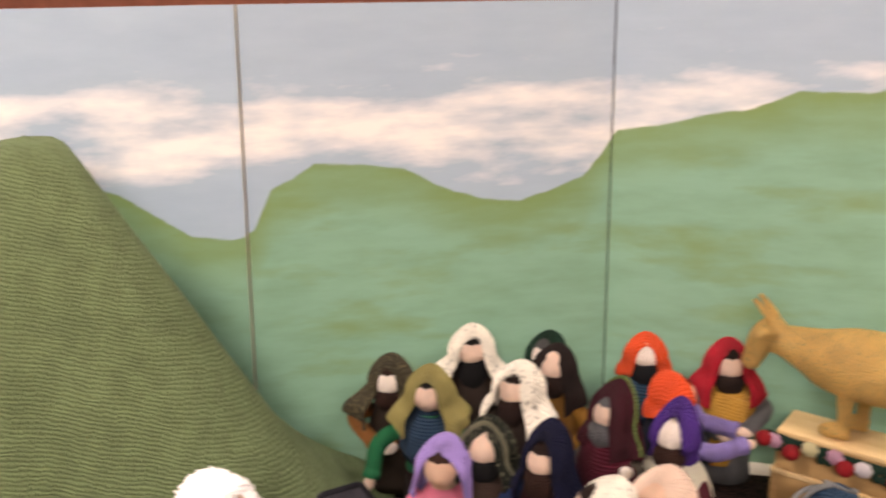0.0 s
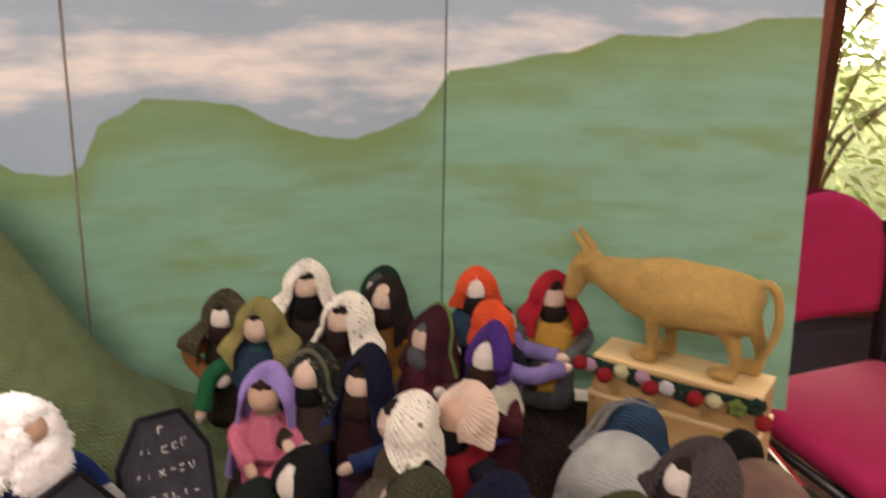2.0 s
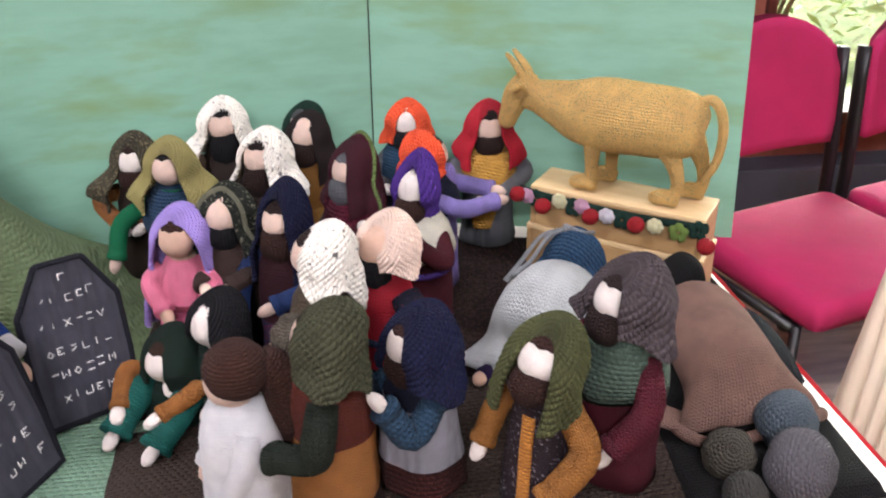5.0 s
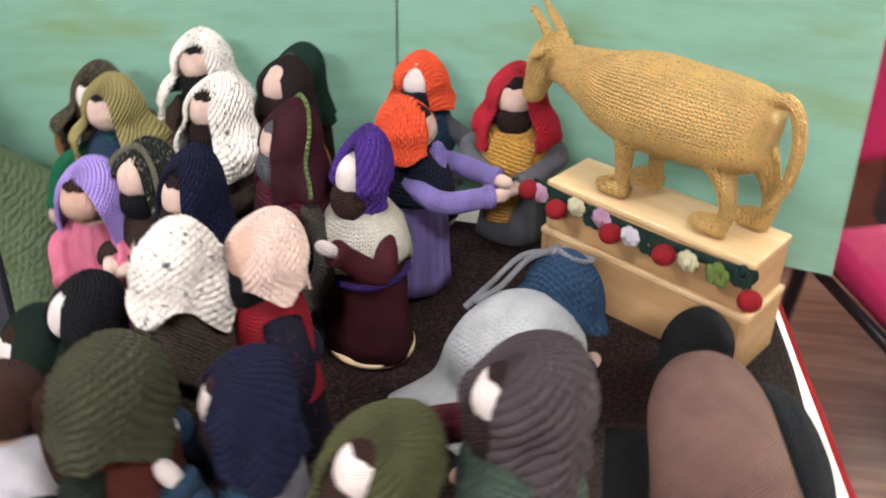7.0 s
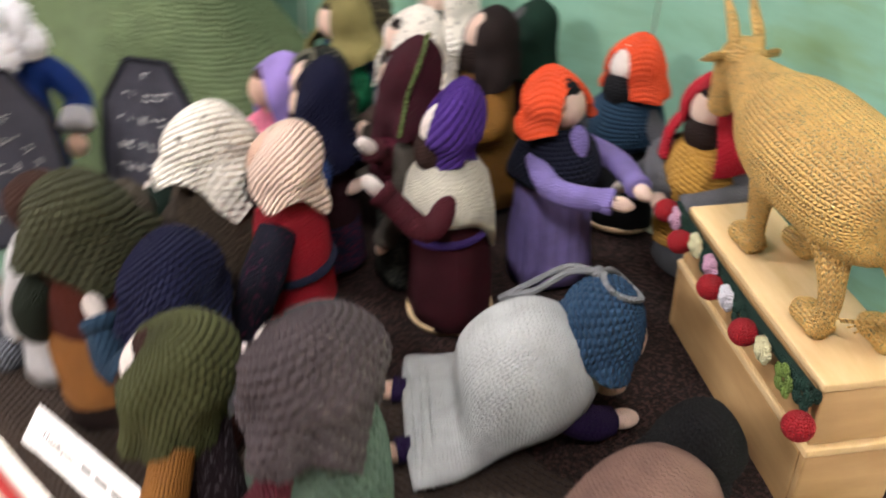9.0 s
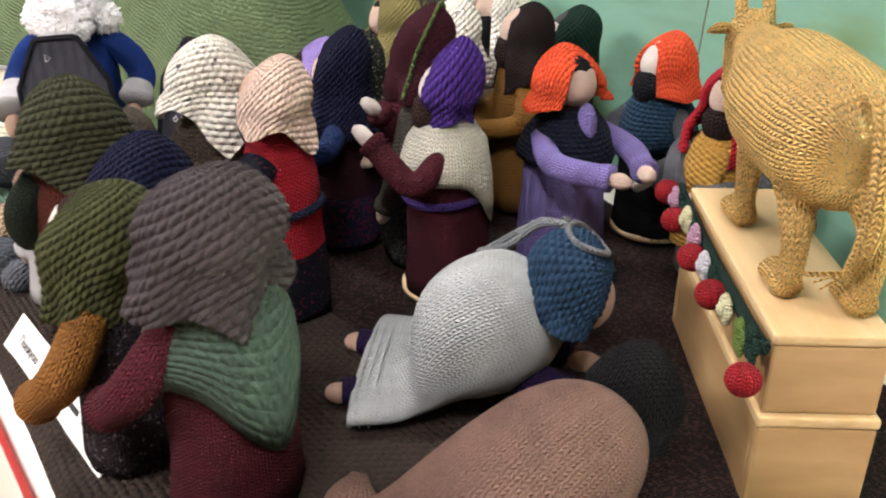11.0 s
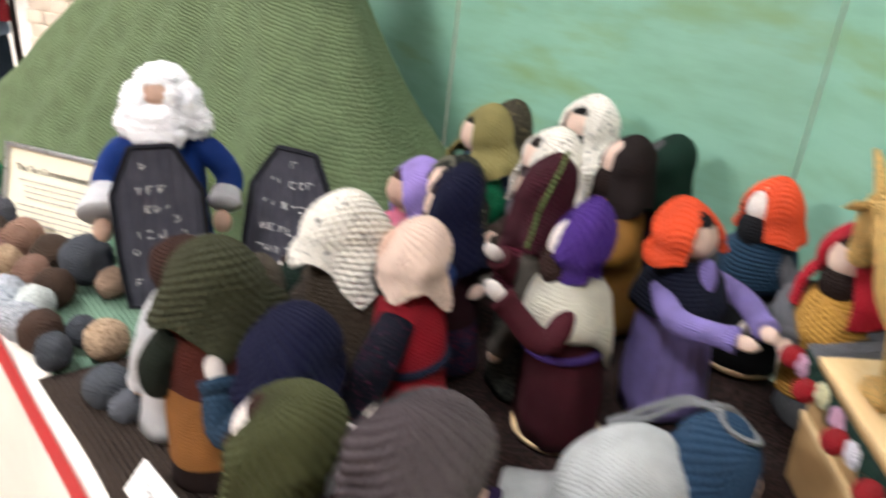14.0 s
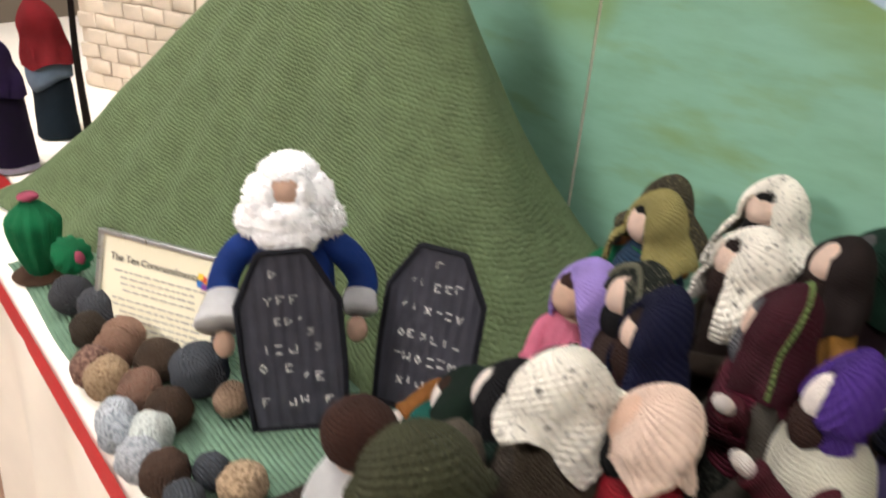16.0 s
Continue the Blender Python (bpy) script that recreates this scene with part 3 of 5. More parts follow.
def stitches(mat, X, Y):
    """Height of the stitches of a knitted wool over its flat cloth, 0 to 1."""
    stitch, w = PITCH[mat]
    if stitch == "garter":
        v = Y / w
        return np.abs(np.sin(np.pi * v)) * (0.15 + 0.85 * np.abs(np.sin(np.pi * (X / (1.3 * w) + 0.5 * np.floor(v))))), 0.20 * w
    return np.abs(np.sin(np.pi * X / w)) ** 0.7, 0.10 * w


def hood_cloth(mat, R, tall, flare, drop, openang, back=0.0, fdrop=0.0, tip=0.0, seed=0.0, dip=0.006, wide=0.1, edge=False, deep=1.0, brow=0.86, thick=0.005, nv=128, nu=150):
    """A knitted square draped over a head at the origin that faces -y, with its stitches standing proud. Returns closed loops (outside, then back along the inside) and their uv."""
    arc = R * math.pi / 2
    o = radians(openang - 9)
    yf = R * brow

    def smooth(a, b, x):
        t = np.clip((x - a) / (b - a), 0, 1)
        return t * t * (3 - 2 * t)

    def hem(a):
        return arc + drop + fdrop * (1 - smooth(o, radians(95), a)) + (back + 0.012) * np.exp(-(math.pi - a) / radians(34)) - dip * np.sin(a * 2) ** 2

    def fall(X, Y, inner):
        sig, ang = np.hypot(X, Y), np.arctan2(Y, X)
        c, q = np.cos(ang), np.sin(ang)
        a = np.clip(sig / arc, 0, 1) * math.pi / 2
        d = np.maximum(sig - arc, 0)
        e = d / max(drop, 0.02)
        r = np.where(sig < arc, R * np.sin(a) ** (1 + tip), R + (flare - R) * smooth(0, 0.85, e) + R * 0.10 * np.maximum(e - 0.9, 0) - R * 0.05 * np.sin(np.clip(e, 0, 1) * math.pi))
        z = np.where(sig < arc, R * tall * np.cos(a), -d)
        t = smooth(arc * 0.9, arc + drop, sig)
        lump = 0.075 * np.sin(X * 52 + seed * 3) * np.sin(Y * 47 + seed * 1.7) + 0.045 * np.sin(X * 95 - seed) * np.cos(Y * 88 + seed)
        r = np.maximum(r * (1 + 0.05 * t * np.sin(ang * 5 + seed) + lump) - (thick if inner else 0), 0)
        z = z - np.where(sig < arc, thick * 0.9 * np.cos(a), 0) * (1 if inner else 0) + 0.04 * R * np.sin(ang * 3 + seed * 2) * t
        wd = 1 + wide * smooth(arc * 0.5, arc + drop, sig)
        return np.stack([r * c * wd, r * q * (1.0 - 0.16 * t) * deep + 0.002 + 0.25 * np.maximum(z, 0), z], -1)

    v = np.linspace(0, 1, nv + 1)[:, None]
    vm = np.minimum(v, 0.99)
    mid = -yf + (arc + drop + back + 0.012 + yf) * vm
    a = o + (math.pi - o) * vm ** 0.85
    ex, ey = hem(a) * np.sin(a), -hem(a) * np.cos(a)

    def flat(X, Y):
        """The cloth's own coordinates: rows sweep round the head from the brow, or lie along the face edge."""
        if edge:
            return X, Y
        sag = 0.004 * np.sin(X * 33 + seed) + 0.003 * np.sin(Y * 41 + seed * 2)
        return np.arctan2(X, Y + yf) * 1.7 * R, np.hypot(X, Y + yf) + sag

    def sheet(n, inner):
        u = np.linspace(-1, 1, n)[None, :]
        X, Y = u * ex, mid + (ey - mid) * np.abs(u) ** 2
        P = fall(X, Y, inner)
        if not inner:
            h, amp = stitches(mat, *(flat(X, Y)))
            N = np.cross(np.gradient(P, axis=1), np.gradient(P, axis=0))
            N /= np.linalg.norm(N, axis=2, keepdims=True) + 1e-9
            mine = P - np.array([0, 0.005, -0.01])
            N *= np.sign((N * mine).sum(2, keepdims=True))
            P = P + N * (h * amp)[..., None]
        return P, np.stack(flat(X, Y), -1)

    P, U = sheet(nu, False)
    Q, V = sheet(nu // 3, True)
    rows = np.concatenate([P, Q[:, ::-1]], 1)
    uvs = np.concatenate([U, V[:, ::-1]], 1)
    ends = []
    for i in (0, -1):
        f = np.linspace(0, 1, nu // 3)
        g = (P[i][np.round(f * (nu - 1)).astype(int)] + Q[i]) / 2
        m = np.stack([np.interp(np.linspace(0, 1, nu), f, g[:, k]) for k in range(3)], -1)
        ends.append(np.concatenate([m, g[::-1]], 0))
    rows = np.concatenate([ends[0][None], rows, ends[1][None]], 0)
    uvs = np.concatenate([uvs[:1], uvs, uvs[-1:]], 0)
    return rows, uvs


def placed(T, rows):
    """Rows of points moved by the pose T."""
    m = np.array(T)
    return rows @ m[:3, :3].T + m[:3, 3]


def figure(x, y, yaw, apex, label, robe, hood=None, face=skin, beard=None, hair=None, arms=(), shawl=None, belt=None, base=0.046, R=0.043, tall=1.02,
           flare=0.056, drop=0.075, openang=44, back=0.0, fdrop=0.0, tip=0.0, tilt=0.0, side=0.0, girth=1.0, group="crowd of knitted figures", z0=None, foot=None, long_beard=1.0, tail=None, point=0.012, band=None, placket=None, long_shawl=0.0, dip=0.006, wide=0.1, bandat=0.10, panel=None, vneck=None, edge=False, deep=1.0):
    """One standing figure, with its crown over x, y. apex: height of the crown over the foot; robe: bands (upper end as a part of the height, wool)."""
    b = Build()
    R, tall, drop, flare, tip = R * 0.86, tall * 1.16, drop * 0.88, flare * 0.93, tip + 0.30
    head = apex - (R * tall + 0.002 if hood else 0.037)
    sh = head - 0.027
    z00 = TABLE + 0.012 if z0 is None else z0
    seed = x * 13 + y * 7
    prof = lambda t: ((base * (1 - 0.22 * t) * girth if t < 0.72 else base * girth * (0.842 - ((t - 0.72) / 0.28) ** 1.6 * 0.34)), sh * t)
    lo = 0.0
    if foot:
        b.lathe([(base * girth * 1.02, 0.0), (base * girth * 1.03, 0.006), (base * girth * 0.9, 0.0075)], foot, 28, 0.9, cap0=True)
    for hi, mat in robe:
        ts = [lo + (hi - lo) * i / 8 for i in range(9)]
        b.lathe([(prof(t)[0] * (1 + 0.012 * (i in (0, 8))), prof(t)[1] + 0.004) for i, t in enumerate(ts)], mat, 32, 0.88, 0.12, seed, cap0=lo == 0.0, cap1=hi >= 1.0)
        lo = hi
    if belt:
        zb = prof(0.60)
        b.tube([(zb[0] * 1.07 * math.cos(a), zb[0] * 0.95 * math.sin(a), zb[1] + 0.004 * math.sin(a)) for a in [2 * math.pi * i / 24 for i in range(25)]], [0.0042] * 25, belt, 8, smooth=False)
    if placket:
        b.tube([(0, -prof(t)[0] * 0.90, sh * t) for t in (0.02, 0.3, 0.6, 0.85)], [(0.0075, 0.003)] * 4, placket, 10, up=(0, 1, 0))
    if shawl:
        r0 = prof(0.66)[0]
        rows = []
        for k, t in ((1.20, 0.58 - long_shawl), (1.24, 0.66 - long_shawl * 0.7), (1.2, 0.76 - long_shawl * 0.3), (1.04, 0.9), (0.72, 1.0), (0.45, 1.05)):
            row = []
            for j in range(40):
                p = 2 * math.pi * j / 40
                c, q = math.cos(p), math.sin(p)
                low = point * max(0, q) ** 3 * sstep(0.9, 0.58, t) - 0.015 * abs(c) * sstep(0.9, 0.58, t)
                row.append((r0 * k * c * (1 + 0.03 * math.sin(5 * p + seed)), r0 * k * q * 0.9, sh * t - low))
            rows.append(row)
        rows = [[(p[0] * 0.93, p[1] * 0.93, p[2] + 0.003) for p in rows[0]]] + rows
        b.grid(rows, shawl, True)
    if panel:
        b.tube([(0.014, -prof(0.9)[0] * 0.98, sh * 0.92), (0.002, -prof(0.6)[0] * 1.04, sh * 0.66), (-0.010, -prof(0.4)[0] * 1.0, sh * 0.42), (-0.012, -prof(0.2)[0] * 0.99, sh * 0.24)], [(0.020, 0.006), (0.023, 0.006), (0.021, 0.006), (0.014, 0.005)], panel, 14, up=(0, 1, 0))
    if vneck:
        b.ball((0, -prof(0.92)[0] * 0.90, sh * 0.97), (0.0095, 0.012, 0.022), vneck, None, 14, 10)
    T = Matrix.Translation((0, 0, head)) @ Euler((radians(tilt), radians(side), 0)).to_matrix().to_4x4()
    R3 = T.to_3x3()
    k = min(1.0, R / 0.0375)
    fy = -(R - 0.0275 * k) if hood else -0.004
    if hood:
        # the upper third of the head is knitted as hair
        rows = []
        for i in range(19):
            q = math.pi * min(max(i / 18, 0.015), 0.985)
            ring = [(0.0226 * k * math.sin(q) * math.cos(p), fy + 0.0232 * k * math.sin(q) * math.sin(p), 0.008 - 0.0280 * k * math.cos(q) + 0.0010 * math.sin(9 * p) * (i == 12)) for p in [2 * math.pi * j / 40 for j in range(40)]]
            rows.append([T @ Vector((px, py + 0.25 * max(pz, 0), pz)) for px, py, pz in ring])
        b.grid(rows[:13], face, True, True)
        b.grid(rows[12:], hair or face, True, False, True)
    else:
        b.ball(T @ Vector((0, fy, 0)), (0.0236, 0.0250, 0.0285), face, R3, 22, 16, 0.04, seed)
    b.tube([(0, 0, sh - 0.01), (0, 0, head - 0.02)], [0.017, 0.017], face, 12, smooth=False)
    if hair and not hood:
        b.ball(T @ Vector((0, 0.004, 0.008)), (0.032, 0.033, 0.031), hair, R3, 20, 12, 0.06, seed)
    if tail:
        b.tube([T @ Vector((0.0, 0.028, 0.012)), T @ Vector((0.008, 0.048, -0.015)), T @ Vector((0.012, 0.050, -0.055)), T @ Vector((0.01, 0.042, -0.085))], [0.018, 0.025, 0.027, 0.014], tail, 16)
    if beard:
        L = long_beard
        b.ball(T @ Vector((0, fy - 0.0080, -0.0200 - 0.011 * (L - 1))), (0.0226, 0.0175, 0.010 + 0.013 * L), beard, R3, 18, 12, 0.12, seed)
    if hood:
        rows, uvs = hood_cloth(hood, R, tall, flare, drop, openang, back, fdrop, tip, seed, dip, wide, edge, deep)
        b.grid(placed(T, rows), hood, True, uvs=uvs)
        if band:
            line = placed(T, rows[int(len(rows) * bandat)][:150:8] * 1.035)
            b.tube(line, [(0.0036, 0.002)] * len(line), band, 8, up=(0, 1, 0))
    for a in arms:
        sd, mat, pts = a[0], a[1], a[2]
        rad = a[3] * 0.84 if len(a) > 3 else 0.0124
        hand = a[4] if len(a) > 4 else face
        path = [Vector((sd * base * 0.66 * girth, 0.0, sh * 0.88))] + [Vector((sd * p[0], p[1], p[2])) for p in pts]
        b.tube(path, [rad * 0.95, rad * 1.05] + [rad * 0.95] * (len(path) - 2), mat, 16)
        e, q = path[-1], path[-2]
        d = (e - q).normalized()
        b.tube([e - d * 0.010, e - d * 0.002, e + d * 0.003, e + d * 0.001], [rad * 0.98, rad * 1.13, rad * 1.08, rad * 0.6], mat, 16, smooth=False)
        b.ball(e + d * 0.010, (0.0090, 0.0078, 0.0140), hand, d.to_track_quat("Z", "Y").to_matrix(), 12, 8, 0.1, seed)
    ob = b.make("knitted_figure", m=pose(x, y, z00, 0, 0, yaw) @ pose(0, -0.25 * R * tall - 0.002 if hood else 0, 0))
    return tagged(ob, label, "figure", group)


def S(c, *a, **k):
    return knit(c, "stock", *a, **{"depth": 1.2, **k})


def Ga(c, w=0.0052, *a, **k):
    return knit(c, "garter", w, *a, **{"wob_k": 0.32, "depth": 0.48, **k})


def Ri(c, *a, **k):
    return knit(c, "rib", *a, **{"depth": 1.2, **k})


FWD = [(0.055, -0.02, 0.12), (0.035, -0.055, 0.115)]
CLASP = [(0.058, -0.012, 0.125), (0.018, -0.056, 0.105)]
DOWN = [(0.062, -0.004, 0.13), (0.066, -0.02, 0.085)]

white_fleck = knit("DDD8CB", "garter", 0.0064, "2E2C2C", 0.05, spot=170, wob_k=0.35, depth=0.36)
brown, dkbrown, black = Ga("4A3027"), Ga("33221D"), Ga("161519")
navy, maroon = "12163A", "5E1A2E"
grey_s, charcoal = S("8E9096"), S("2B2D30")
wooden_ring = plain("wooden_ring", "C9AE86", 0.6, 0.1, 40)

# back rows
figure(-0.323, 0.312, -5, 0.229, "figure in a dark olive hood with rust sleeves", [(1.0, S("4A3A2E"))], Ga("4B4636", 0.0052, "6B6046", 0.3), skin_pale, S("4A2C22"), S("3C231B"), [(-1, S("A5682E"), CLASP), (1, S("A5682E"), CLASP)], flare=0.068, drop=0.052, openang=36, fdrop=0.024)
figure(-0.253, 0.220, -8, 0.252, "figure in a khaki hood, green sleeves and a blue shawl", [(0.5, S("3A2A24")), (1.0, S("13764F"))], Ga("9A9058"), skin, None, S("15120F"), [(-1, S("0F8A56"), [(0.075, -0.015, 0.13), (0.085, -0.035, 0.085)]), (1, S("0F8A56"), CLASP)], shawl=Ga("2C4660"), openang=41, flare=0.06, drop=0.04, wide=0.06, fdrop=0.024)
figure(-0.195, 0.348, 0, 0.265, "figure in a white speckled hood with a long black beard", [(1.0, S("4F4038"))], white_fleck, skin, S("17161A"), S("15120F"), [(-1, S("A58A74"), CLASP), (1, S("A58A74"), CLASP)], flare=0.066, drop=0.064, R=0.043, long_beard=1.7, fdrop=0.024)
figure(-0.119, 0.222, -32, 0.258, "figure in a white speckled hood with a brown beard", [(1.0, S("4A3A33"))], white_fleck, skin, S("3E2620"), S("2F1C16"), [(-1, S("6B5B4E"), CLASP), (1, S("6B5B4E"), CLASP)], flare=0.062, drop=0.056, long_beard=1.4, fdrop=0.024)
figure(-0.061, 0.290, -25, 0.256, "figure in a dark brown hood and a mustard robe", [(1.0, S("A9752A"))], S("3A2926"), skin, S("3A241D"), None, [(-1, S("B57F2C"), CLASP), (1, S("B57F2C"), CLASP)], flare=0.046, drop=0.052, fdrop=0.024, R=0.038)
figure(-0.069, 0.372, -28, 0.243, "figure in a dark green hood standing by the painted screen", [(1.0, S("3A1723"))], Ga("153A2B", 0.0045), skin_pale, None, S("6B6B6B"), [], flare=0.046, drop=0.066, R=0.04)
figure(0.087, 0.375, -8, 0.239, "figure in an orange hood, blue shawl and charcoal skirt", [(0.62, charcoal), (1.0, S("75777C"))], Ga("D2491F", 0.0048), skin_pale, S("23252B"), None, [(-1, S("75777C"), FWD), (1, S("75777C"), [(0.07, -0.01, 0.12), (0.06, -0.05, 0.095)])], shawl=Ga("2C4A63"), openang=42, edge=True, flare=0.045, drop=0.034, foot=wooden_ring, fdrop=0.0, R=0.039)
figure(0.091, 0.212, 88, 0.246, "figure in orange hood, navy shawl and lavender dress, arms held out", [(1.0, Ri("9C8CD6", 0.0045))], Ga("D2491F", 0.0048), skin, None, S("15131A"), [(-1, S("9C8CD6"), [(0.048, -0.045, 0.140), (0.022, -0.095, 0.138)]), (1, S("9C8CD6"), [(0.048, -0.045, 0.140), (0.022, -0.095, 0.138)])], shawl=Ga("1B2036"), long_shawl=-0.10, vneck=S("9C8CD6"), openang=50, edge=True, flare=0.050, drop=0.022, R=0.041, girth=1.12)
figure(0.213, 0.352, -5, 0.239, "figure in red hood, mustard shawl and grey robe beside the calf", [(1.0, Ri("85888C"))], Ga("B0182A", 0.0046), skin, S("3A261F"), S("2A1A15"), [(-1, grey_s, CLASP), (1, grey_s, CLASP)], shawl=Ga("B78A3A"), panel=Ga("B78A3A"), openang=42, flare=0.056, drop=0.044, belt=S("B5202F"), wide=0.1, fdrop=0.024)
# middle rows
figure(0.008, 0.107, -48, 0.283, "figure in a maroon hood with green band and grey beard", [(0.45, S("3A4038", 0.0052, "5A5A50", 0.5)), (1.0, Ga(maroon))], S(maroon), skin, S("7A7B80"), S("7A7B80"), [(-1, S("6A6358"), CLASP), (1, S("6A6358"), [(0.07, 0.0, 0.13), (0.06, -0.02, 0.08)])], flare=0.046, drop=0.050, R=0.039, shawl=Ga(maroon), long_shawl=0.02, openang=37, tall=1.25, band=Ga("6A7C44"), bandat=0.30, tip=0.2, fdrop=0.008)
figure(0.086, 0.092, -34, 0.266, "figure in purple hood, white shawl and maroon robe, one arm raised", [(1.0, S("62192A", 0.0040))], Ga("51308C", 0.0058), skin_pale, S("4A2C22"), None, [(-1, S("6C1E2E"), [(0.055, -0.03, 0.135), (0.035, -0.070, 0.178)]), (1, S("6C1E2E"), [(0.056, -0.03, 0.135), (0.038, -0.070, 0.170)])], shawl=S("F4ECD6", 0.006), long_shawl=-0.07, belt=S("5E3E9C"), flare=0.029, drop=0.024, tip=0.2, tall=1.5, R=0.037, openang=46, back=0.006, foot=wooden_ring, point=0.05, fdrop=0.02, girth=1.1)
figure(-0.225, 0.095, -14, 0.207, "figure in a bright pink dress under a lavender veil", [(0.55, Ri("F0709A", 0.005)), (1.0, Ri("FB7F9E", 0.005))], Ga("9C86CC", 0.005), skin_tan, None, S("4A2C22"), [(-1, Ri("FB7F9E", 0.005), [(0.043, -0.018, 0.100), (0.014, -0.048, 0.078)]), (1, Ri("FB7F9E", 0.005), [(0.043, -0.020, 0.095), (0.024, -0.052, 0.062)])], belt=S("9A3A50"), openang=76, flare=0.062, drop=0.15, R=0.045)
figure(-0.167, 0.115, -15, 0.224, "figure in dark green striped hood with black beard and brown poncho", [(1.0, S("4E3B33"))], Ga("2A2F27", 0.0048, "8A8670", 0.1), skin, S("17161A"), None, [(-1, S("584339"), CLASP), (1, S("584339"), CLASP)], shawl=S("5A443A"), flare=0.056, drop=0.046, band=S("8E8C74"), fdrop=0.024)
figure(-0.084, 0.060, -32, 0.250, "figure in a tall navy hood with brown beard and maroon robe", [(0.35, S("30365E", 0.0052, "6A2040", 0.5)), (1.0, S("4A1A26"))], Ga(navy, 0.0052), skin, S("4A2C22"), S("3A221B"), [(-1, S("2F4A86"), [(0.058, -0.012, 0.115), (0.05, -0.045, 0.075)]), (1, S("2F4A86"), CLASP)], flare=0.049, drop=0.066, R=0.04, tall=1.4, long_beard=1.3, tip=0.15, fdrop=0.024)
figure(-0.025, -0.114, -98, 0.270, "figure in a white speckled hood over a brown tweed cloak", [(1.0, S("5E5244", 0.0052, "7E705E", 0.5))], white_fleck, skin, None, S("3A241D"), [(-1, S("6E6254", 0.005, "4B4038", 0.5), CLASP), (1, S("6E6254", 0.005, "4B4038", 0.5), DOWN)], shawl=S("7C6C58", 0.0052, "4E4236", 0.5), wide=0.16, flare=0.056, drop=0.028, R=0.046, tall=1.0, back=0.03, dip=0.018, point=0.03, deep=0.86)
figure(0.041, -0.072, -52, 0.260, "figure in a beige hood with a red and navy robe", [(0.36, S("16172E", 0.005, "7A2A50", 0.05)), (1.0, S("C4102A"))], Ga("DCC2B0", 0.0056), skin_tan, S("1B1A1E"), None, [(-1, S("1E1F38", 0.005, "7A2A50", 0.05), [(0.06, -0.01, 0.125), (0.035, -0.05, 0.10)]), (1, S("1E1F38", 0.005, "7A2A50", 0.05), [(0.066, -0.006, 0.135), (0.066, -0.020, 0.095), (0.060, -0.028, 0.045)], 0.022)], flare=0.044, drop=0.024, R=0.043, back=0.012, tall=1.05, dip=0.010, openang=36, deep=0.92, belt=S("2C3458"))
# front row
figure(-0.022, -0.245, -98, 0.252, "figure in olive hood and rust robe banded in orange and brown", [(0.14, S("3A241D")), (0.56, S("BC7C38", 0.0048)), (1.0, S("74301F"))], Ga("50523A", 0.0066), skin, None, S("3A241D"), [(-1, S("2E3A2A"), [(0.052, -0.005, 0.125), (0.050, -0.014, 0.100), (0.040, -0.055, 0.096)], 0.0185), (1, S("2E3A2A"), [(0.054, -0.004, 0.125), (0.052, -0.012, 0.100), (0.044, -0.055, 0.096)], 0.0195)], wide=0.36, dip=0.014, flare=0.048, drop=0.036, R=0.045, back=0.024, openang=40, girth=1.18)
figure(0.068, -0.207, -62, 0.220, "figure in navy hood and pale grey skirt, both hands raised", [(0.24, Ga("4A201C", 0.006)), (0.76, Ri("BDBDC8", 0.0044)), (1.0, S("1C2040"))], Ga("161A40", 0.0060), skin_pale, S("4A2C22"), S("4A2C22"), [(-1, Ga("2F4A62"), [(0.042, -0.034, 0.100), (0.030, -0.056, 0.135)], 0.0175), (1, Ga("2F4A62"), [(0.042, -0.036, 0.098), (0.026, -0.058, 0.132)], 0.0175)], wide=0.45, dip=0.012, flare=0.046, drop=0.045, R=0.046, back=0.01, openang=36, girth=1.1)
figure(-0.127, -0.245, -68, 0.206, "figure with long brown hair and a plain white robe", [(1.0, S("FAFAFC", 0.0036))], None, skin, None, Ga("43281E", 0.0042), [(-1, S("FAFAFC", 0.0036), [(0.042, -0.012, 0.09), (0.036, -0.030, 0.05)], 0.0155), (1, S("FAFAFC", 0.0036), [(0.042, -0.012, 0.09), (0.036, -0.030, 0.05)], 0.0155)], base=0.046, girth=1.22, tail=Ga("43281E", 0.0042))
figure(-0.163, -0.050, -38, 0.161, "seated figure in a black hood and dark green robe", [(1.0, S("16392C"))], black, skin_pale, None, None, [(-1, S("16392C"), [(0.06, -0.02, 0.085), (0.03, -0.055, 0.06)]), (1, S("16392C"), [(0.06, -0.02, 0.085), (0.04, -0.055, 0.05)])], base=0.052, flare=0.046, drop=0.05, R=0.044, openang=36)
figure(-0.222, -0.060, -32, 0.122, "small seated figure in dark green cloak, orange sleeves and teal legs", [(1.0, S("16392C"))], S("1B3A2A"), skin_pale, None, S("4A3020"), [(-1, S("B0702C"), [(0.05, -0.02, 0.06), (0.03, -0.06, 0.04)], 0.013), (1, S("1F7A6E"), [(0.035, -0.035, 0.036), (0.032, -0.075, 0.014)], 0.021), (-1, S("1F7A6E"), [(0.03, -0.035, 0.036), (0.028, -0.075, 0.014)], 0.021), (1, S("B0702C"), [(0.05, -0.02, 0.06), (0.03, -0.055, 0.045)], 0.013)], base=0.042, flare=0.044, drop=0.04, R=0.043, openang=36)
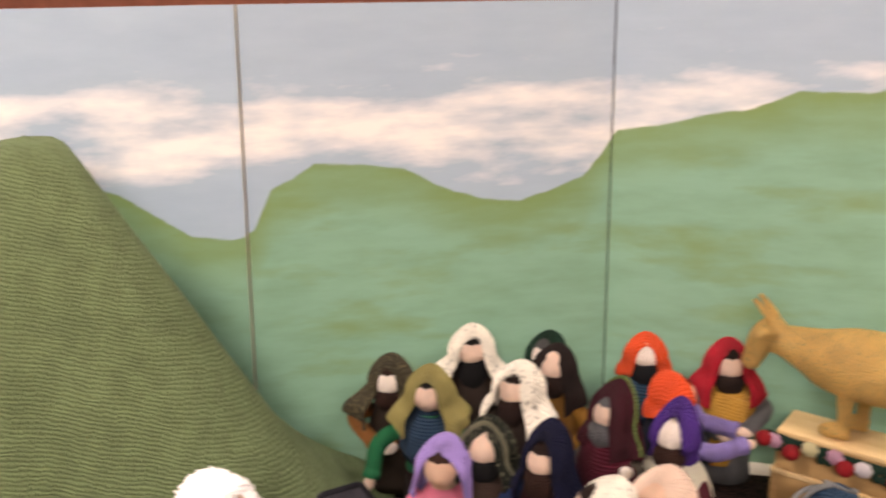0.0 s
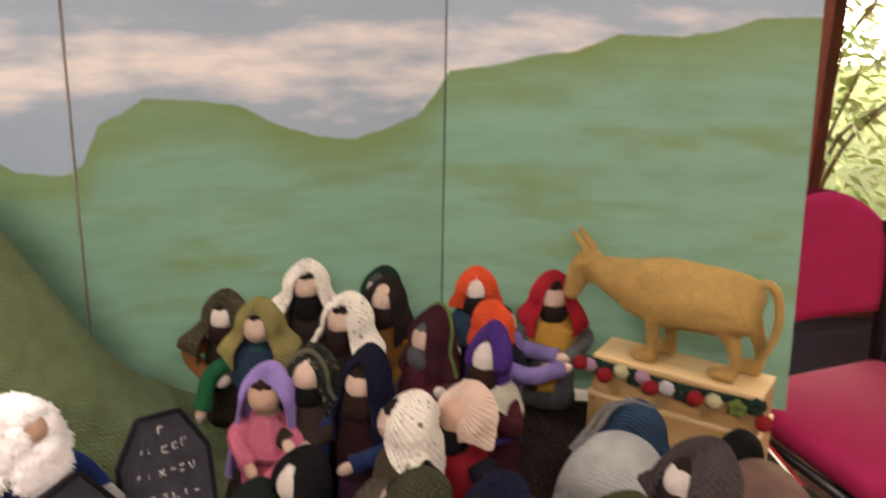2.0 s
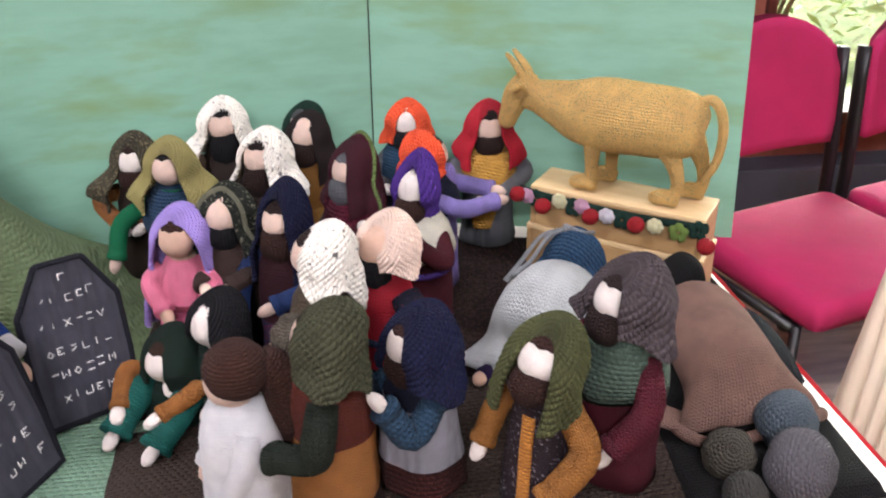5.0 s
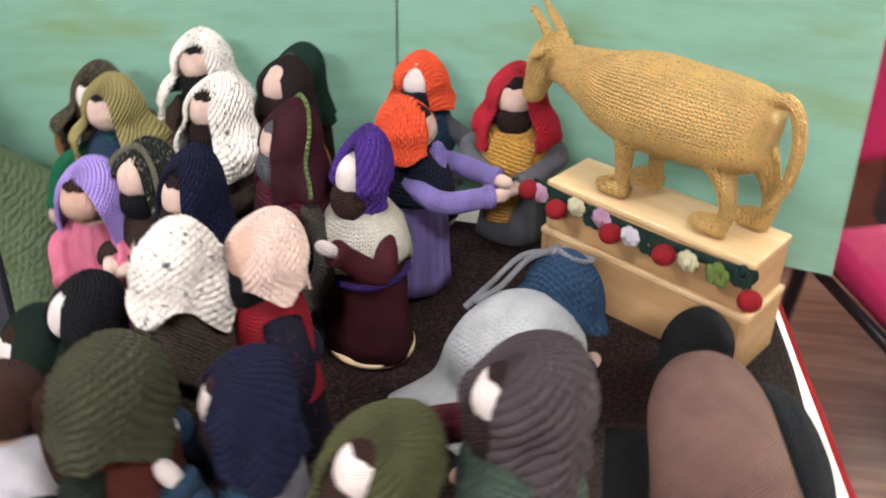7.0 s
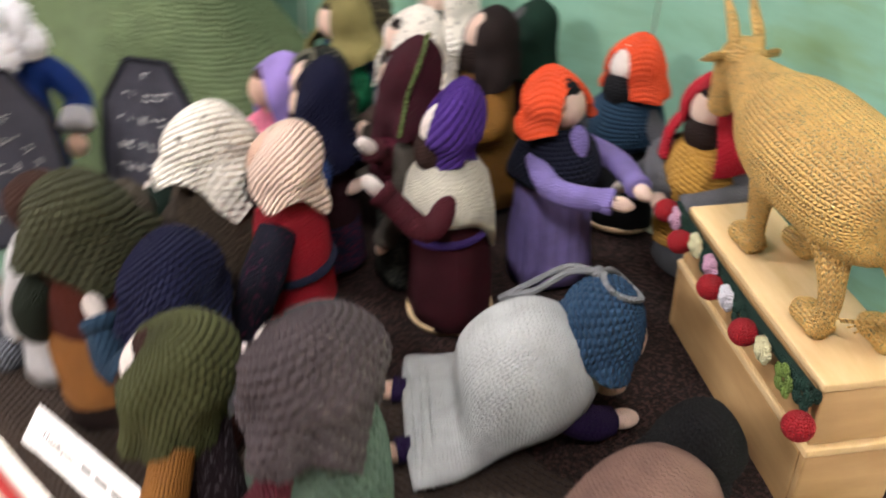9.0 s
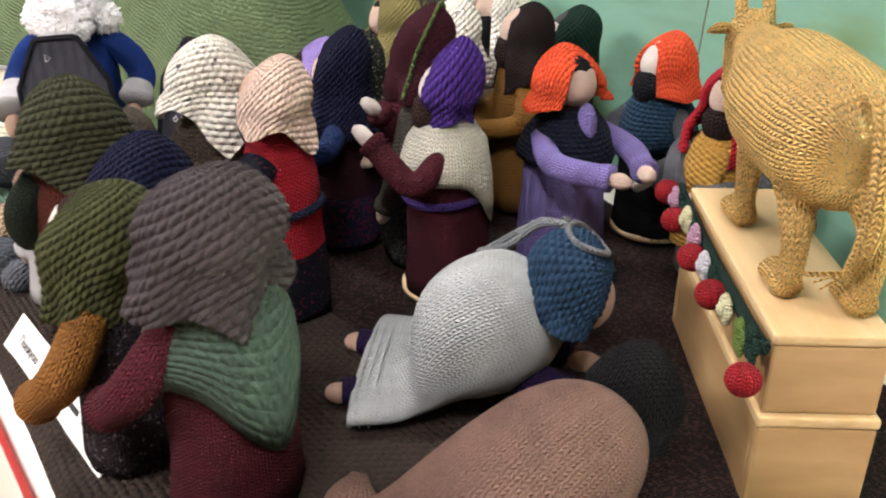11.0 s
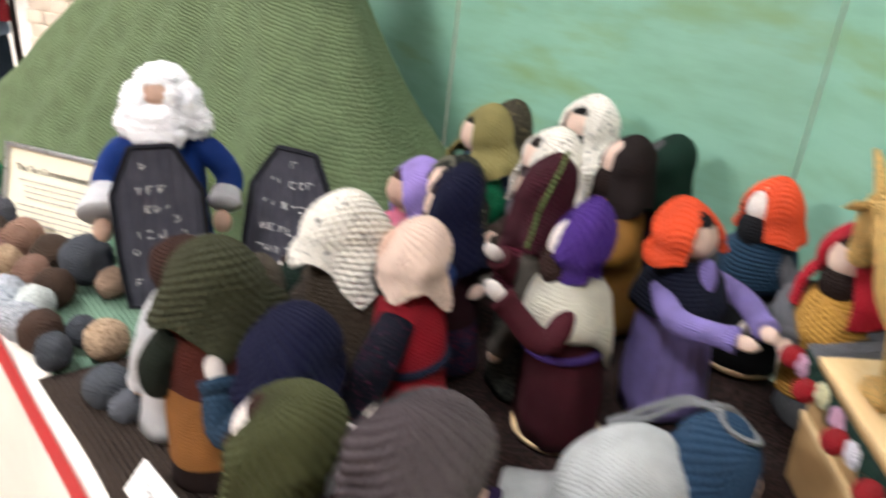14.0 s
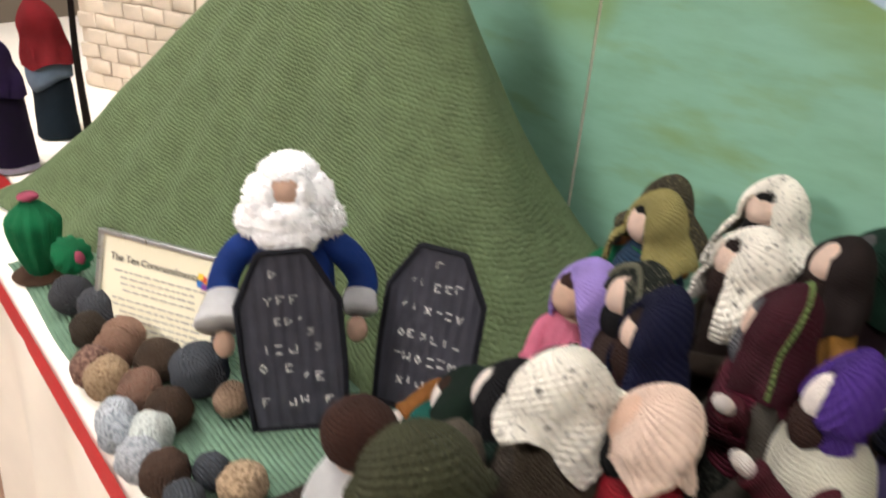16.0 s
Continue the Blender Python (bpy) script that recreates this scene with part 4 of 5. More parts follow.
figure(0.184, -0.262, -42, 0.232, "figure in olive hood, brown beard, tweed coat and orange sleeves", [(1.0, S("43333A", 0.0052, "8A8088", 0.12))], Ga("585C36", 0.0064), skin_pale, S("4A2C22"), S("4A2A20"), [(-1, S("B0742C"), [(0.048, -0.006, 0.115), (0.052, -0.03, 0.080)], 0.0155), (1, S("B0742C"), [(0.054, -0.012, 0.10), (0.036, -0.050, 0.062)], 0.0185)], flare=0.046, drop=0.056, R=0.047, openang=40, base=0.041, tilt=-14, side=8, placket=Ga("B0742C", 0.0044), fdrop=0.016)
figure(0.280, -0.216, -62, 0.264, "figure in a chunky grey hood, sage shawl and maroon robe", [(1.0, S("701C30", 0.0042))], Ga("5A5052", 0.0074), skin_pale, S("3E2A26"), S("3E2A26"), [(-1, S("701C30"), [(0.065, -0.03, 0.14), (0.055, -0.075, 0.155)], 0.018), (1, S("701C30"), [(0.060, -0.02, 0.12), (0.052, -0.060, 0.085)], 0.018)], shawl=Ga("5A6E60", 0.0062), wide=0.18, flare=0.056, drop=0.036, R=0.052, tall=0.98, dip=0.010, back=0.03, openang=38, tilt=-10, point=0.05, girth=1.12)

tweed = S("7A7060", 0.0046, "4B443A", 0.5)
pouch = tagged(empty("tweed_pouch", pose(-0.070, -0.185, TABLE + 0.012, 0, 0, 12)), "round tweed knitted pouch with cream tassels, on a twisted stem", "pouch")
part("bag", Build().ball((0, 0, 0.172), (0.024, 0.022, 0.026), tweed, None, 22, 16, 0.12, 3.0), pouch)
part("stem", Build().tube([(0, 0, 0.0), (0.002, 0.001, 0.07), (0, 0, 0.15)], [0.009, 0.008, 0.010], tweed, 12), pouch)
for k in range(5):
    a = 3.4 + 0.42 * k
    part("tassel", Build().tube([(0.012 * math.cos(a), 0.012 * math.sin(a), 0.152), (0.023 * math.cos(a), 0.023 * math.sin(a), 0.132), (0.027 * math.cos(a), 0.027 * math.sin(a), 0.096 + 0.006 * (k % 3))], [0.0024, 0.0030, 0.0022], S("D8CCB0", 0.003), 8), pouch, "cream wool tassel")

# ---- bowing figures ----


def bowing(label, x, y, yaw, robe, path, radii, extra):
    b = Build()
    b.tube(path, radii, robe, 26)
    extra(b)
    return tagged(b.make("knitted_figure", m=pose(x, y, TABLE + 0.012, 0, 0, yaw)), label, "figure", "crowd of knitted figures")


grey_marl = S("D0D4D1", 0.0050)
blue_moss = Ga("2F4E6C", 0.0062)
cord_grey = S("A5A8AA")
purple_s = S("34165A")


def grey_extra(b):
    # hood over the lowered head, with a tied cord
    T = Matrix.Translation((0.004, -0.170, 0.100)) @ Euler((radians(30), radians(6), radians(-8))).to_matrix().to_4x4()
    rows, uvs = hood_cloth(blue_moss, 0.042, 1.05, 0.050, 0.024, 44, 0.012, tip=0.22, seed=2.0, wide=0.1)
    b.grid(placed(T, rows), blue_moss, True, uvs=uvs)
    b.ball(T @ Vector((0, -0.012, -0.004)), (0.026, 0.027, 0.030), skin)
    ring = [T @ Vector((0.020 * math.cos(a), 0.019 * math.sin(a) + 0.012, 0.0395 + 0.002 * math.sin(2 * a))) for a in [2 * math.pi * i / 24 for i in range(25)]]
    b.tube(ring, [0.0028] * 25, cord_grey, 8, smooth=False)
    b.ball(T @ Vector((0.006, 0.034, 0.038)), (0.006, 0.006, 0.006), cord_grey)
    for k, dx in enumerate((0.0, 0.010)):
        b.tube([T @ Vector((0.006, 0.034, 0.038)), T @ Vector((0.020 + dx, 0.050, 0.020)), T @ Vector((0.030 + dx, 0.062 + 0.4 * dx, -0.016)), T @ Vector((0.040 + dx, 0.078, -0.040 - 0.010 * k))], [0.0028, 0.0032, 0.0032, 0.0042], cord_grey, 8)
    for k in range(3):
        hem = [((0.086 - 0.001 * k) * math.cos(a), 0.004 - 0.0075 * k, -0.005 + (0.0300 + 0.0008 * k) * math.sin(a) ** 0.6) for a in [math.pi * (0.06 + 0.88 * i / 20) for i in range(21)]]
        b.tube(hem, [0.0004] + [0.0021] * 19 + [0.0004], grey_marl, 8, smooth=False)
    for sd in (-1, 1):
        b.tube([(sd * 0.030, -0.12, 0.040), (sd * 0.034, -0.150, 0.024), (sd * 0.026, -0.172, 0.016)], [0.017, 0.017, 0.014], purple_s, 12)
        b.ball((sd * 0.022, -0.186, 0.014), (0.010, 0.015, 0.009), skin)
        b.tube([(sd * 0.036, -0.004, 0.010), (sd * 0.040, 0.019, 0.011)], [0.011, 0.012], purple_s, 12)
        b.ball((sd * 0.041, 0.022, 0.009), (0.009, 0.012, 0.009), skin_tan)


bowing("figure bowing low in pale grey robe with tied blue hood", 0.188, -0.069, 141.5, grey_marl,
       [(0, 0.006, 0.008), (0, 0.0, 0.012), (0, -0.030, 0.014), (0, -0.052, 0.023), (0, -0.076, 0.048), (0, -0.106, 0.065), (0, -0.135, 0.075), (0, -0.158, 0.083), (0, -0.168, 0.086)],
       [(0.086, 0.004), (0.087, 0.012), (0.082, 0.014), (0.075, 0.023), (0.074, 0.049), (0.070, 0.057), (0.055, 0.050), (0.028, 0.028), (0.012, 0.012)], grey_extra)

pink_marl = S("9C7869", 0.0048)


def pink_extra(b):
    cap = S("0A0A0B", 0.0045)
    T = Matrix.Translation((0.0, -0.163, 0.082)) @ Euler((radians(30), radians(-6), 0)).to_matrix().to_4x4()
    rows, uvs = hood_cloth(cap, 0.034, 1.25, 0.036, 0.026, 40, 0.0, tip=0.25, seed=1.0)
    b.grid(placed(T, rows), cap, True, uvs=uvs)
    b.ball(T @ Vector((0, -0.008, -0.002)), (0.025, 0.025, 0.028), skin)
    b.ball((-0.02, 0.058, 0.010), (0.015, 0.022, 0.011), skin_tan)
    # rolled hem of the robe
    hem = [(0.094 * math.cos(a), 0.040 + 0.026 * math.sin(a), 0.014 + 0.007 * math.cos(a * 3)) for a in [math.pi * (i / 16) for i in range(17)]]
    b.tube(hem, [0.007] * 17, pink_marl, 10)
    b.tube([(0.075, 0.03, 0.014), (0.10, 0.01, 0.018), (0.112, -0.005, 0.026)], [(0.018, 0.006), (0.02, 0.005), (0.006, 0.003)], pink_marl, 12)
    b.tube([(-0.040, -0.085, 0.045), (-0.062, -0.105, 0.026), (-0.066, -0.135, 0.018)], [0.017, 0.018, 0.016], Ri("B9B4BC", 0.0044), 14)
    b.ball((-0.065, -0.150, 0.014), (0.010, 0.014, 0.009), skin)


bowing("figure bowing low in a dusty pink robe with a black hood", 0.437, -0.145, 187, pink_marl,
       [(0, 0.045, 0.012), (0, 0.030, 0.026), (0, 0.0, 0.040), (0, -0.045, 0.054), (0, -0.095, 0.064), (0, -0.128, 0.068), (0, -0.150, 0.072), (0, -0.158, 0.072)],
       [(0.092, 0.010), (0.084, 0.024), (0.066, 0.040), (0.059, 0.051), (0.054, 0.051), (0.042, 0.042), (0.024, 0.024), (0.012, 0.012)], pink_extra)

blanket = Build()
blanket.tube([(0.492, 0.035, 0.768), (0.497, -0.01, 0.778), (0.508, -0.07, 0.774), (0.518, -0.125, 0.764)], [(0.020, 0.014), (0.032, 0.026), (0.032, 0.024), (0.022, 0.010)], Ri("2E3236"), 18)
tagged(blanket.make("folded_blanket"), "charcoal ribbed blanket lying folded at the table edge", "blanket")


# ---- old man with the stone tablets ----
fluff = plain("white_fluff", "FCFBFC", 0.95, 0.03, 60, 0.002, bscale=420)
blue_s, white_s = S("1746A2", 0.0042), S("FBFAFC", 0.0048)


def moses():
    b = Build()
    b.lathe([(0.058, 0.0), (0.056, 0.03), (0.05, 0.10), (0.047, 0.16), (0.045, 0.19), (0.03, 0.225), (0.018, 0.235)], blue_s, 28, 0.85, 0.06, 1.0, True, True)
    b.tube([(0, -0.034, 0.215), (0, -0.044, 0.17), (0, -0.046, 0.10)], [(0.012, 0.008), (0.016, 0.008), (0.018, 0.008)], S("C9C6CC"), 12)
    b.ball((0, -0.021, 0.277), (0.0190, 0.022, 0.020), skin_tan)
    rng = random.Random(4)
    shapes = [((0, 0.006, 0.276), (0.036, 0.034, 0.034)), ((0, -0.014, 0.296), (0.025, 0.021, 0.012)), ((-0.032, -0.003, 0.256), (0.018, 0.026, 0.032)), ((0.032, -0.003, 0.256), (0.018, 0.026, 0.032)),
              ((-0.042, -0.002, 0.232), (0.018, 0.022, 0.022)), ((0.042, -0.002, 0.232), (0.018, 0.022, 0.022)), ((0, -0.036, 0.252), (0.028, 0.016, 0.015)), ((-0.019, -0.026, 0.272), (0.009, 0.016, 0.020)), ((0.019, -0.026, 0.272), (0.009, 0.016, 0.020)), ((0, -0.035, 0.240), (0.035, 0.017, 0.018)), ((0, -0.036, 0.226), (0.036, 0.017, 0.020)), ((0.001, -0.040, 0.205), (0.021, 0.014, 0.024)), ((0.001, -0.042, 0.188), (0.011, 0.010, 0.016))]
    for c, r in shapes:
        b.ball(c, r, fluff, None, 26, 18, 0.10, c[0] * 40)
        for i in range(420):
            q = Vector((rng.gauss(0, 1), rng.gauss(0, 1), rng.gauss(0, 1))).normalized()
            p = Vector((c[0] + q.x * r[0], c[1] + q.y * r[1], c[2] + q.z * r[2]))
            if p.y < -0.020 and (p.x / 0.0125) ** 2 + ((p.z - 0.280) / 0.0095) ** 2 < 1:
                continue
            e = p + q * rng.uniform(0.001, 0.0028) + Vector((rng.uniform(-1, 1), rng.uniform(-1, 1), rng.uniform(-1.8, 0.4))) * 0.0026
            b.tube([p - q * 0.003, (p + e) / 2 + Vector((0, 0, 0.001)), e], [0.0015, 0.0012, 0.0004], fluff, 4, smooth=False)
    for sd, el, ha in ((-1, (-0.078, -0.012, 0.155), (-0.072, -0.062, 0.118)), (1, (0.080, -0.006, 0.155), (0.076, -0.040, 0.125))):
        el, ha = Vector(el), Vector(ha)
        d = (ha - el).normalized()
        b.tube([(sd * 0.036, 0, 0.205), (sd * 0.062, -0.002, 0.185), el, el + d * 0.03], [0.017, 0.018, 0.0175, 0.018], blue_s, 16)
        b.tube([el + d * 0.018, el + d * 0.034, ha - d * 0.006, ha], [0.018, 0.021, 0.022, 0.016] if sd > 0 else [0.019, 0.025, 0.033, 0.027], white_s, 18)
        b.ball(ha + d * 0.012 + Vector((0, 0, -0.008)), (0.012, 0.012, 0.017), skin_tan)
    return tagged(b.make("knitted_figure", m=pose(-0.462, -0.152, TABLE + 0.006, 0, 0, 60) @ Matrix.Diagonal((1, 1, 0.955, 1))), "old man with fluffy white beard and blue coat, holding a tablet", "figure", "crowd of knitted figures")


moses()

slate = Ri("6C6C7A", 0.0046)
slate_rim = S("32333F", 0.0052)
thread = plain("white_thread", "E8E6E2", 0.8, 0.04, 50)
GLYPH = {"N": "00 02 20 22", "X": "00 22|02 20", "O": "10 01 12 21 10", "E": "20 00 02 22|01 11", "L": "02 00 20", "W": "02 00 11 20 22", "I": "10 12", "J": "22 20 00 01", "M": "00 02 11 22 20",
         "C": "22 02 00 20", "F": "00 02 22|01 11", "D": "00 02 21 00", "-": "01 21", "=": "00 20|02 22", "V": "02 10 22", "S": "22 02 21 00", "Y": "02 11 22|11 10", ".": "01 12", "R": "00 02 22"}


def tablet(m, w, h, rows, label):
    """A knitted stone tablet with a narrow flat head, sloping shoulders and stitched signs in rows."""
    ob = tagged(empty("stone_tablet", m), label, "tablet", "the two tablets")
    out = [(-0.46, 0), (0.46, 0), (0.5, 0.35), (0.5, 0.72), (0.24, 0.99), (0.20, 1.0), (-0.20, 1.0), (-0.24, 0.99), (-0.5, 0.72), (-0.5, 0.35)]
    fine = []
    for (x0, z0), (x1, z1) in zip(out, out[1:] + out[:1]):
        for k in range(4):
            fine.append((x0 + (x1 - x0) * k / 4, z0 + (z1 - z0) * k / 4))
    face = Build()
    ring = lambda y, k: [(x * w * k, y, (z - 0.5) * h * (1 - (1 - k) * w / h) + 0.5 * h) for x, z in fine]
    face.grid([ring(-0.001, 1.0), ring(-0.006, 0.985), ring(-0.007, 0.93), ring(-0.0065, 0.5), ring(-0.0065, 0.02)], slate, True, False, True).planar(lambda p: (p[0], p[2]))
    part("front", face, ob)
    back = Build()
    back.grid([ring(0.005, 0.02), ring(0.005, 0.97), ring(0.001, 1.0), ring(-0.001, 1.0)], slate_rim, True, True).planar(lambda p: (p[0], p[2]))
    part("back", back, ob)
    edge = Build()
    pts = [(x * w * 0.975, -0.0065, (z - 0.5) * h * 0.985 + 0.5 * h) for x, z in fine]
    edge.tube(pts + pts[:1], [0.0036] * (len(pts) + 1), slate_rim, 8, smooth=False)
    part("rim", edge, ob, "raised knitted rim")
    rng = random.Random(int(w * 1e4) + len(rows))
    for z, text in rows:
        n = len(text)
        for i, ch in enumerate(text):
            if ch not in GLYPH:
                continue
            cx = (i - (n - 1) / 2) * 0.0138 + rng.uniform(-0.002, 0.002)
            cz = z * h + rng.uniform(-0.002, 0.002)
            s = 0.0036 * rng.uniform(0.85, 1.15)
            g = Build()
            for stroke in GLYPH[ch].split("|"):
                p = [(cx + (int(q[0]) - 1) * s, -0.0082, cz + (int(q[1]) - 1) * s * 1.15) for q in stroke.split()]
                g.tube(p, [0.0006] * len(p), thread, 6, smooth=False)
            part("stitched_sign", g, ob)
    return ob


tablet(pose(-0.378, -0.186, TABLE + 0.006, 0, 0, 62) @ pose(0, 0, 0, -9, -4, 0), 0.115, 0.212, ((0.89, " D   "), (0.74, "YFF "), (0.63, " ED. "), (0.56, "   S"), (0.47, "I=J S"), (0.36, "O C   "), (0.30, "   .E"), (0.17, "F JW F")), "dark slate knitted tablet with white stitched signs, held upright")
tablet(pose(-0.333, -0.059, TABLE + 0.008, 0, 0, 35) @ pose(0, 0, 0, -14, 3, 0), 0.120, 0.200, ((0.90, "R"), (0.78, ".NCCR"), (0.63, ".NX-=V"), (0.46, "OESLI-"), (0.33, "-WO==M"), (0.18, "XIJEM")), "dark slate knitted tablet with white stitched signs, leaning on the mountain")

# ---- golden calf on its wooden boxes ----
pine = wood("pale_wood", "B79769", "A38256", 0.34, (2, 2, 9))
# Paler tone of the same wood, for the top boards.
pine_top = wood("paler_top_wood", "D2B88C", "C1A373", 0.40, (2, 10, 10))
BX = pose(0.389, 0.189, TABLE + 0.008, 0, 0, -35)


def crate(z, h, lx, ly, label):
    m = BX @ pose(0, 0, z)
    ob = tagged(empty("wooden_box", m), label, "box", "boxes under the calf")
    t = 0.008
    for nm, c, s in (("top_board", (0, 0, h - t / 2), (lx, ly, t)), ("front_board", (0, -ly / 2 + t / 2 + 0.001, (h - t) / 2), (lx - 2 * t - 0.002, t, h - t - 0.001)), ("back_board", (0, ly / 2 - t / 2 - 0.001, (h - t) / 2), (lx - 2 * t - 0.002, t, h - t - 0.001)),
                     ("end_board", (-lx / 2 + t / 2 + 0.001, 0, (h - t) / 2), (t, ly - 0.002, h - t - 0.001)), ("end_board", (lx / 2 - t / 2 - 0.001, 0, (h - t) / 2), (t, ly - 0.002, h - t - 0.001))):
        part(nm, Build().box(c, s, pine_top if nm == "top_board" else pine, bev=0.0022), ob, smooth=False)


crate(0.0, 0.081, 0.270, 0.084, "lower pale wooden box standing on the dark mat")
crate(0.0815, 0.063, 0.262, 0.080, "upper pale wooden box stacked under the golden calf")
gold = knit("F7C26C", "stock", 0.0060, None, 0.1, glitter=True, depth=1.6, wob_k=0.3)


def calf():
    b = Build()
    b.tube([(-0.164, 0, 0.122), (-0.140, 0, 0.122), (-0.110, 0, 0.117), (-0.075, 0, 0.111), (-0.034, 0, 0.111), (0.016, 0, 0.112), (0.060, 0, 0.113), (0.088, 0, 0.114), (0.101, 0, 0.114), (0.106, 0, 0.113)],
           [(0.016, 0.020), (0.021, 0.026), (0.029, 0.035), (0.042, 0.047), (0.051, 0.053), (0.053, 0.051), (0.051, 0.049), (0.043, 0.043), (0.028, 0.030), (0.004, 0.005)], gold, 36)
    b.tube([(-0.146, 0, 0.134), (-0.162, 0, 0.138), (-0.176, 0, 0.120), (-0.187, 0, 0.092), (-0.193, 0, 0.074), (-0.195, 0, 0.067)], [(0.013, 0.012), (0.020, 0.019), (0.0195, 0.021), (0.0145, 0.016), (0.0125, 0.013), (0.006, 0.006)], gold, 20)
    for sd in (-1, 1):
        b.tube([(-0.160, sd * 0.011, 0.146), (-0.166, sd * 0.012, 0.158), (-0.177, sd * 0.0115, 0.171), (-0.190, sd * 0.0125, 0.184)], [0.0062, 0.0056, 0.0050, 0.0028], gold, 12)
        ear = Euler((radians(sd * -12), radians(-18), radians(sd * 24))).to_matrix()
        rows = []
        for i in range(9):
            t = i / 8
            k = math.sin(math.pi * min(0.12 + 0.86 * t, 1.0)) * 0.011
            rows.append([Vector((-0.162, sd * 0.015, 0.138)) + ear @ Vector((k * math.cos(a), sd * 0.026 * t, 0.34 * k * math.sin(a) + 0.5 * abs(math.cos(a)) * k)) for a in [2 * math.pi * j / 14 for j in range(14)]])
        b.grid(rows, gold, True, True, True)
    for x, y, hind in ((-0.046, -0.021, 0), (-0.030, 0.022, 0), (0.074, -0.022, 1), (0.100, 0.020, 1)):
        k = 0.010 if hind else 0.0
        b.tube([(x - k * 1.8, y * 0.85, 0.092), (x - k * 0.2, y, 0.066), (x + k * 0.7, y, 0.034), (x, y, 0.004)], [(0.025, 0.021) if hind else (0.020, 0.018), (0.0130, 0.0122), (0.0090, 0.0090), (0.0098, 0.0095)], gold, 18)
        b.tube([(x + 0.008, y, 0.009), (x - 0.006, y, 0.012), (x - 0.020, y, 0.010), (x - 0.030, y, 0.008)], [(0.0105, 0.009), (0.013, 0.011), (0.0135, 0.010), (0.007, 0.006)], gold, 16)
    b.tube([(0.094, 0.0, 0.150), (0.110, 0.001, 0.153), (0.123, 0.003, 0.136), (0.128, 0.005, 0.102), (0.123, 0.006, 0.064), (0.112, 0.006, 0.040), (0.106, 0.004, 0.031)], [(0.008, 0.007), (0.0095, 0.007), (0.0095, 0.007), (0.0092, 0.0065), (0.0085, 0.006), (0.007, 0.005), (0.002, 0.002)], gold, 14)
    for k in range(5):
        b.tube([(0.110, 0.005, 0.037), (0.102 - 0.003 * k, 0.0 - 0.004 * k, 0.026), (0.096 - 0.004 * k, -0.006 - 0.004 * k, 0.016 + 0.003 * k)], [0.0007] * 3, gold, 5)
    return tagged(b.make("calf_statue", m=BX @ pose(0.0, 0.004, 0.1450)), "golden knitted calf with glitter yarn and two horns, standing on boxes", "statue")


calf()


def garland():
    ob = tagged(empty("garland", BX @ pose(0, -0.040, 0.1445)), "knitted garland of red berries, small flowers and leaves along the box", "garland")
    leafy, red = S("21483A", 0.004), S("B4121F", 0.0036)
    cols = {"c": S("E9E3B4", 0.0036), "p": S("D9A9C4", 0.0036), "w": S("EAE6EE", 0.0036), "g": S("8DAA4E", 0.004), "d": S("2A5243", 0.004)}
    cord = Build().tube([(-0.145, -0.006, -0.006), (-0.11, -0.006, -0.010), (-0.04, -0.006, -0.013), (0.04, -0.006, -0.013), (0.12, -0.006, -0.010), (0.136, -0.007, -0.006)], [(0.004, 0.006)] * 6, leafy, 10)
    part("cord", cord, ob, "dark green knitted cord")
    f = lambda px: -0.131 + (px - 945) / 303 * 0.262
    for px, dz in ((931, -0.010), (978, -0.021), (1064, -0.022), (1142, -0.020), (1257, -0.030)):
        part("berry", Build().ball((f(px), -0.018, dz), (0.0125, 0.0125, 0.0118), red, None, 18, 12), ob, "round red knitted berry")
    for px, k, dz in ((946, "p", -0.012), (1006, "c", -0.010), (1046, "p", -0.011), (1090, "w", -0.018), (1172, "c", -0.018)):
        b = Build()
        m = Euler((radians(90), 0, 0)).to_matrix()
        for t in range(7):
            a = 2 * math.pi * t / 7
            b.ball((f(px) + 0.0072 * math.cos(a), -0.0135, dz + 0.0072 * math.sin(a)), (0.0055, 0.0035, 0.0055), cols[k], None, 10, 6)
        b.ball((f(px), -0.0165, dz), (0.0062, 0.004, 0.0062), cols[k], None, 12, 8)
        part("flower", b, ob, {"p": "pink knitted rosette", "c": "cream knitted rosette", "w": "white knitted rosette"}[k])
    for px, k, dz in ((962, "d", -0.014), (1030, "d", -0.016), (1116, "d", -0.020), (1210, "g", -0.021), (1240, "d", -0.012)):
        b = Build()
        for t in range(5):
            a = 2 * math.pi * t / 5 + 0.3
            b.ball((f(px) + 0.0085 * math.cos(a), -0.0115, dz + 0.0085 * math.sin(a)), (0.0068, 0.0022, 0.0068), cols[k], None, 10, 6)
        part("leaf", b, ob, "frilly green knitted leaf")


garland()

# ---- knitted boulders ----


def boulder(x, y, r, color, fleck, label, z=None, seed=0):
    mat = knit(color, "garter", 0.0044, fleck, 0.5)
    b = Build().ball((0, 0, 0), (r, r * 0.97, r * 0.88), mat, Euler((0.4 * seed, 0.3 * seed, seed)).to_matrix(), 26, 18, 0.10, seed * 1.7)
    ob = b.make("knitted_boulder", m=Matrix.Translation((x, y, z if z else TABLE + 0.006 + r * 0.86)))
    tagged(ob, label, "boulder", "heap of knitted boulders")


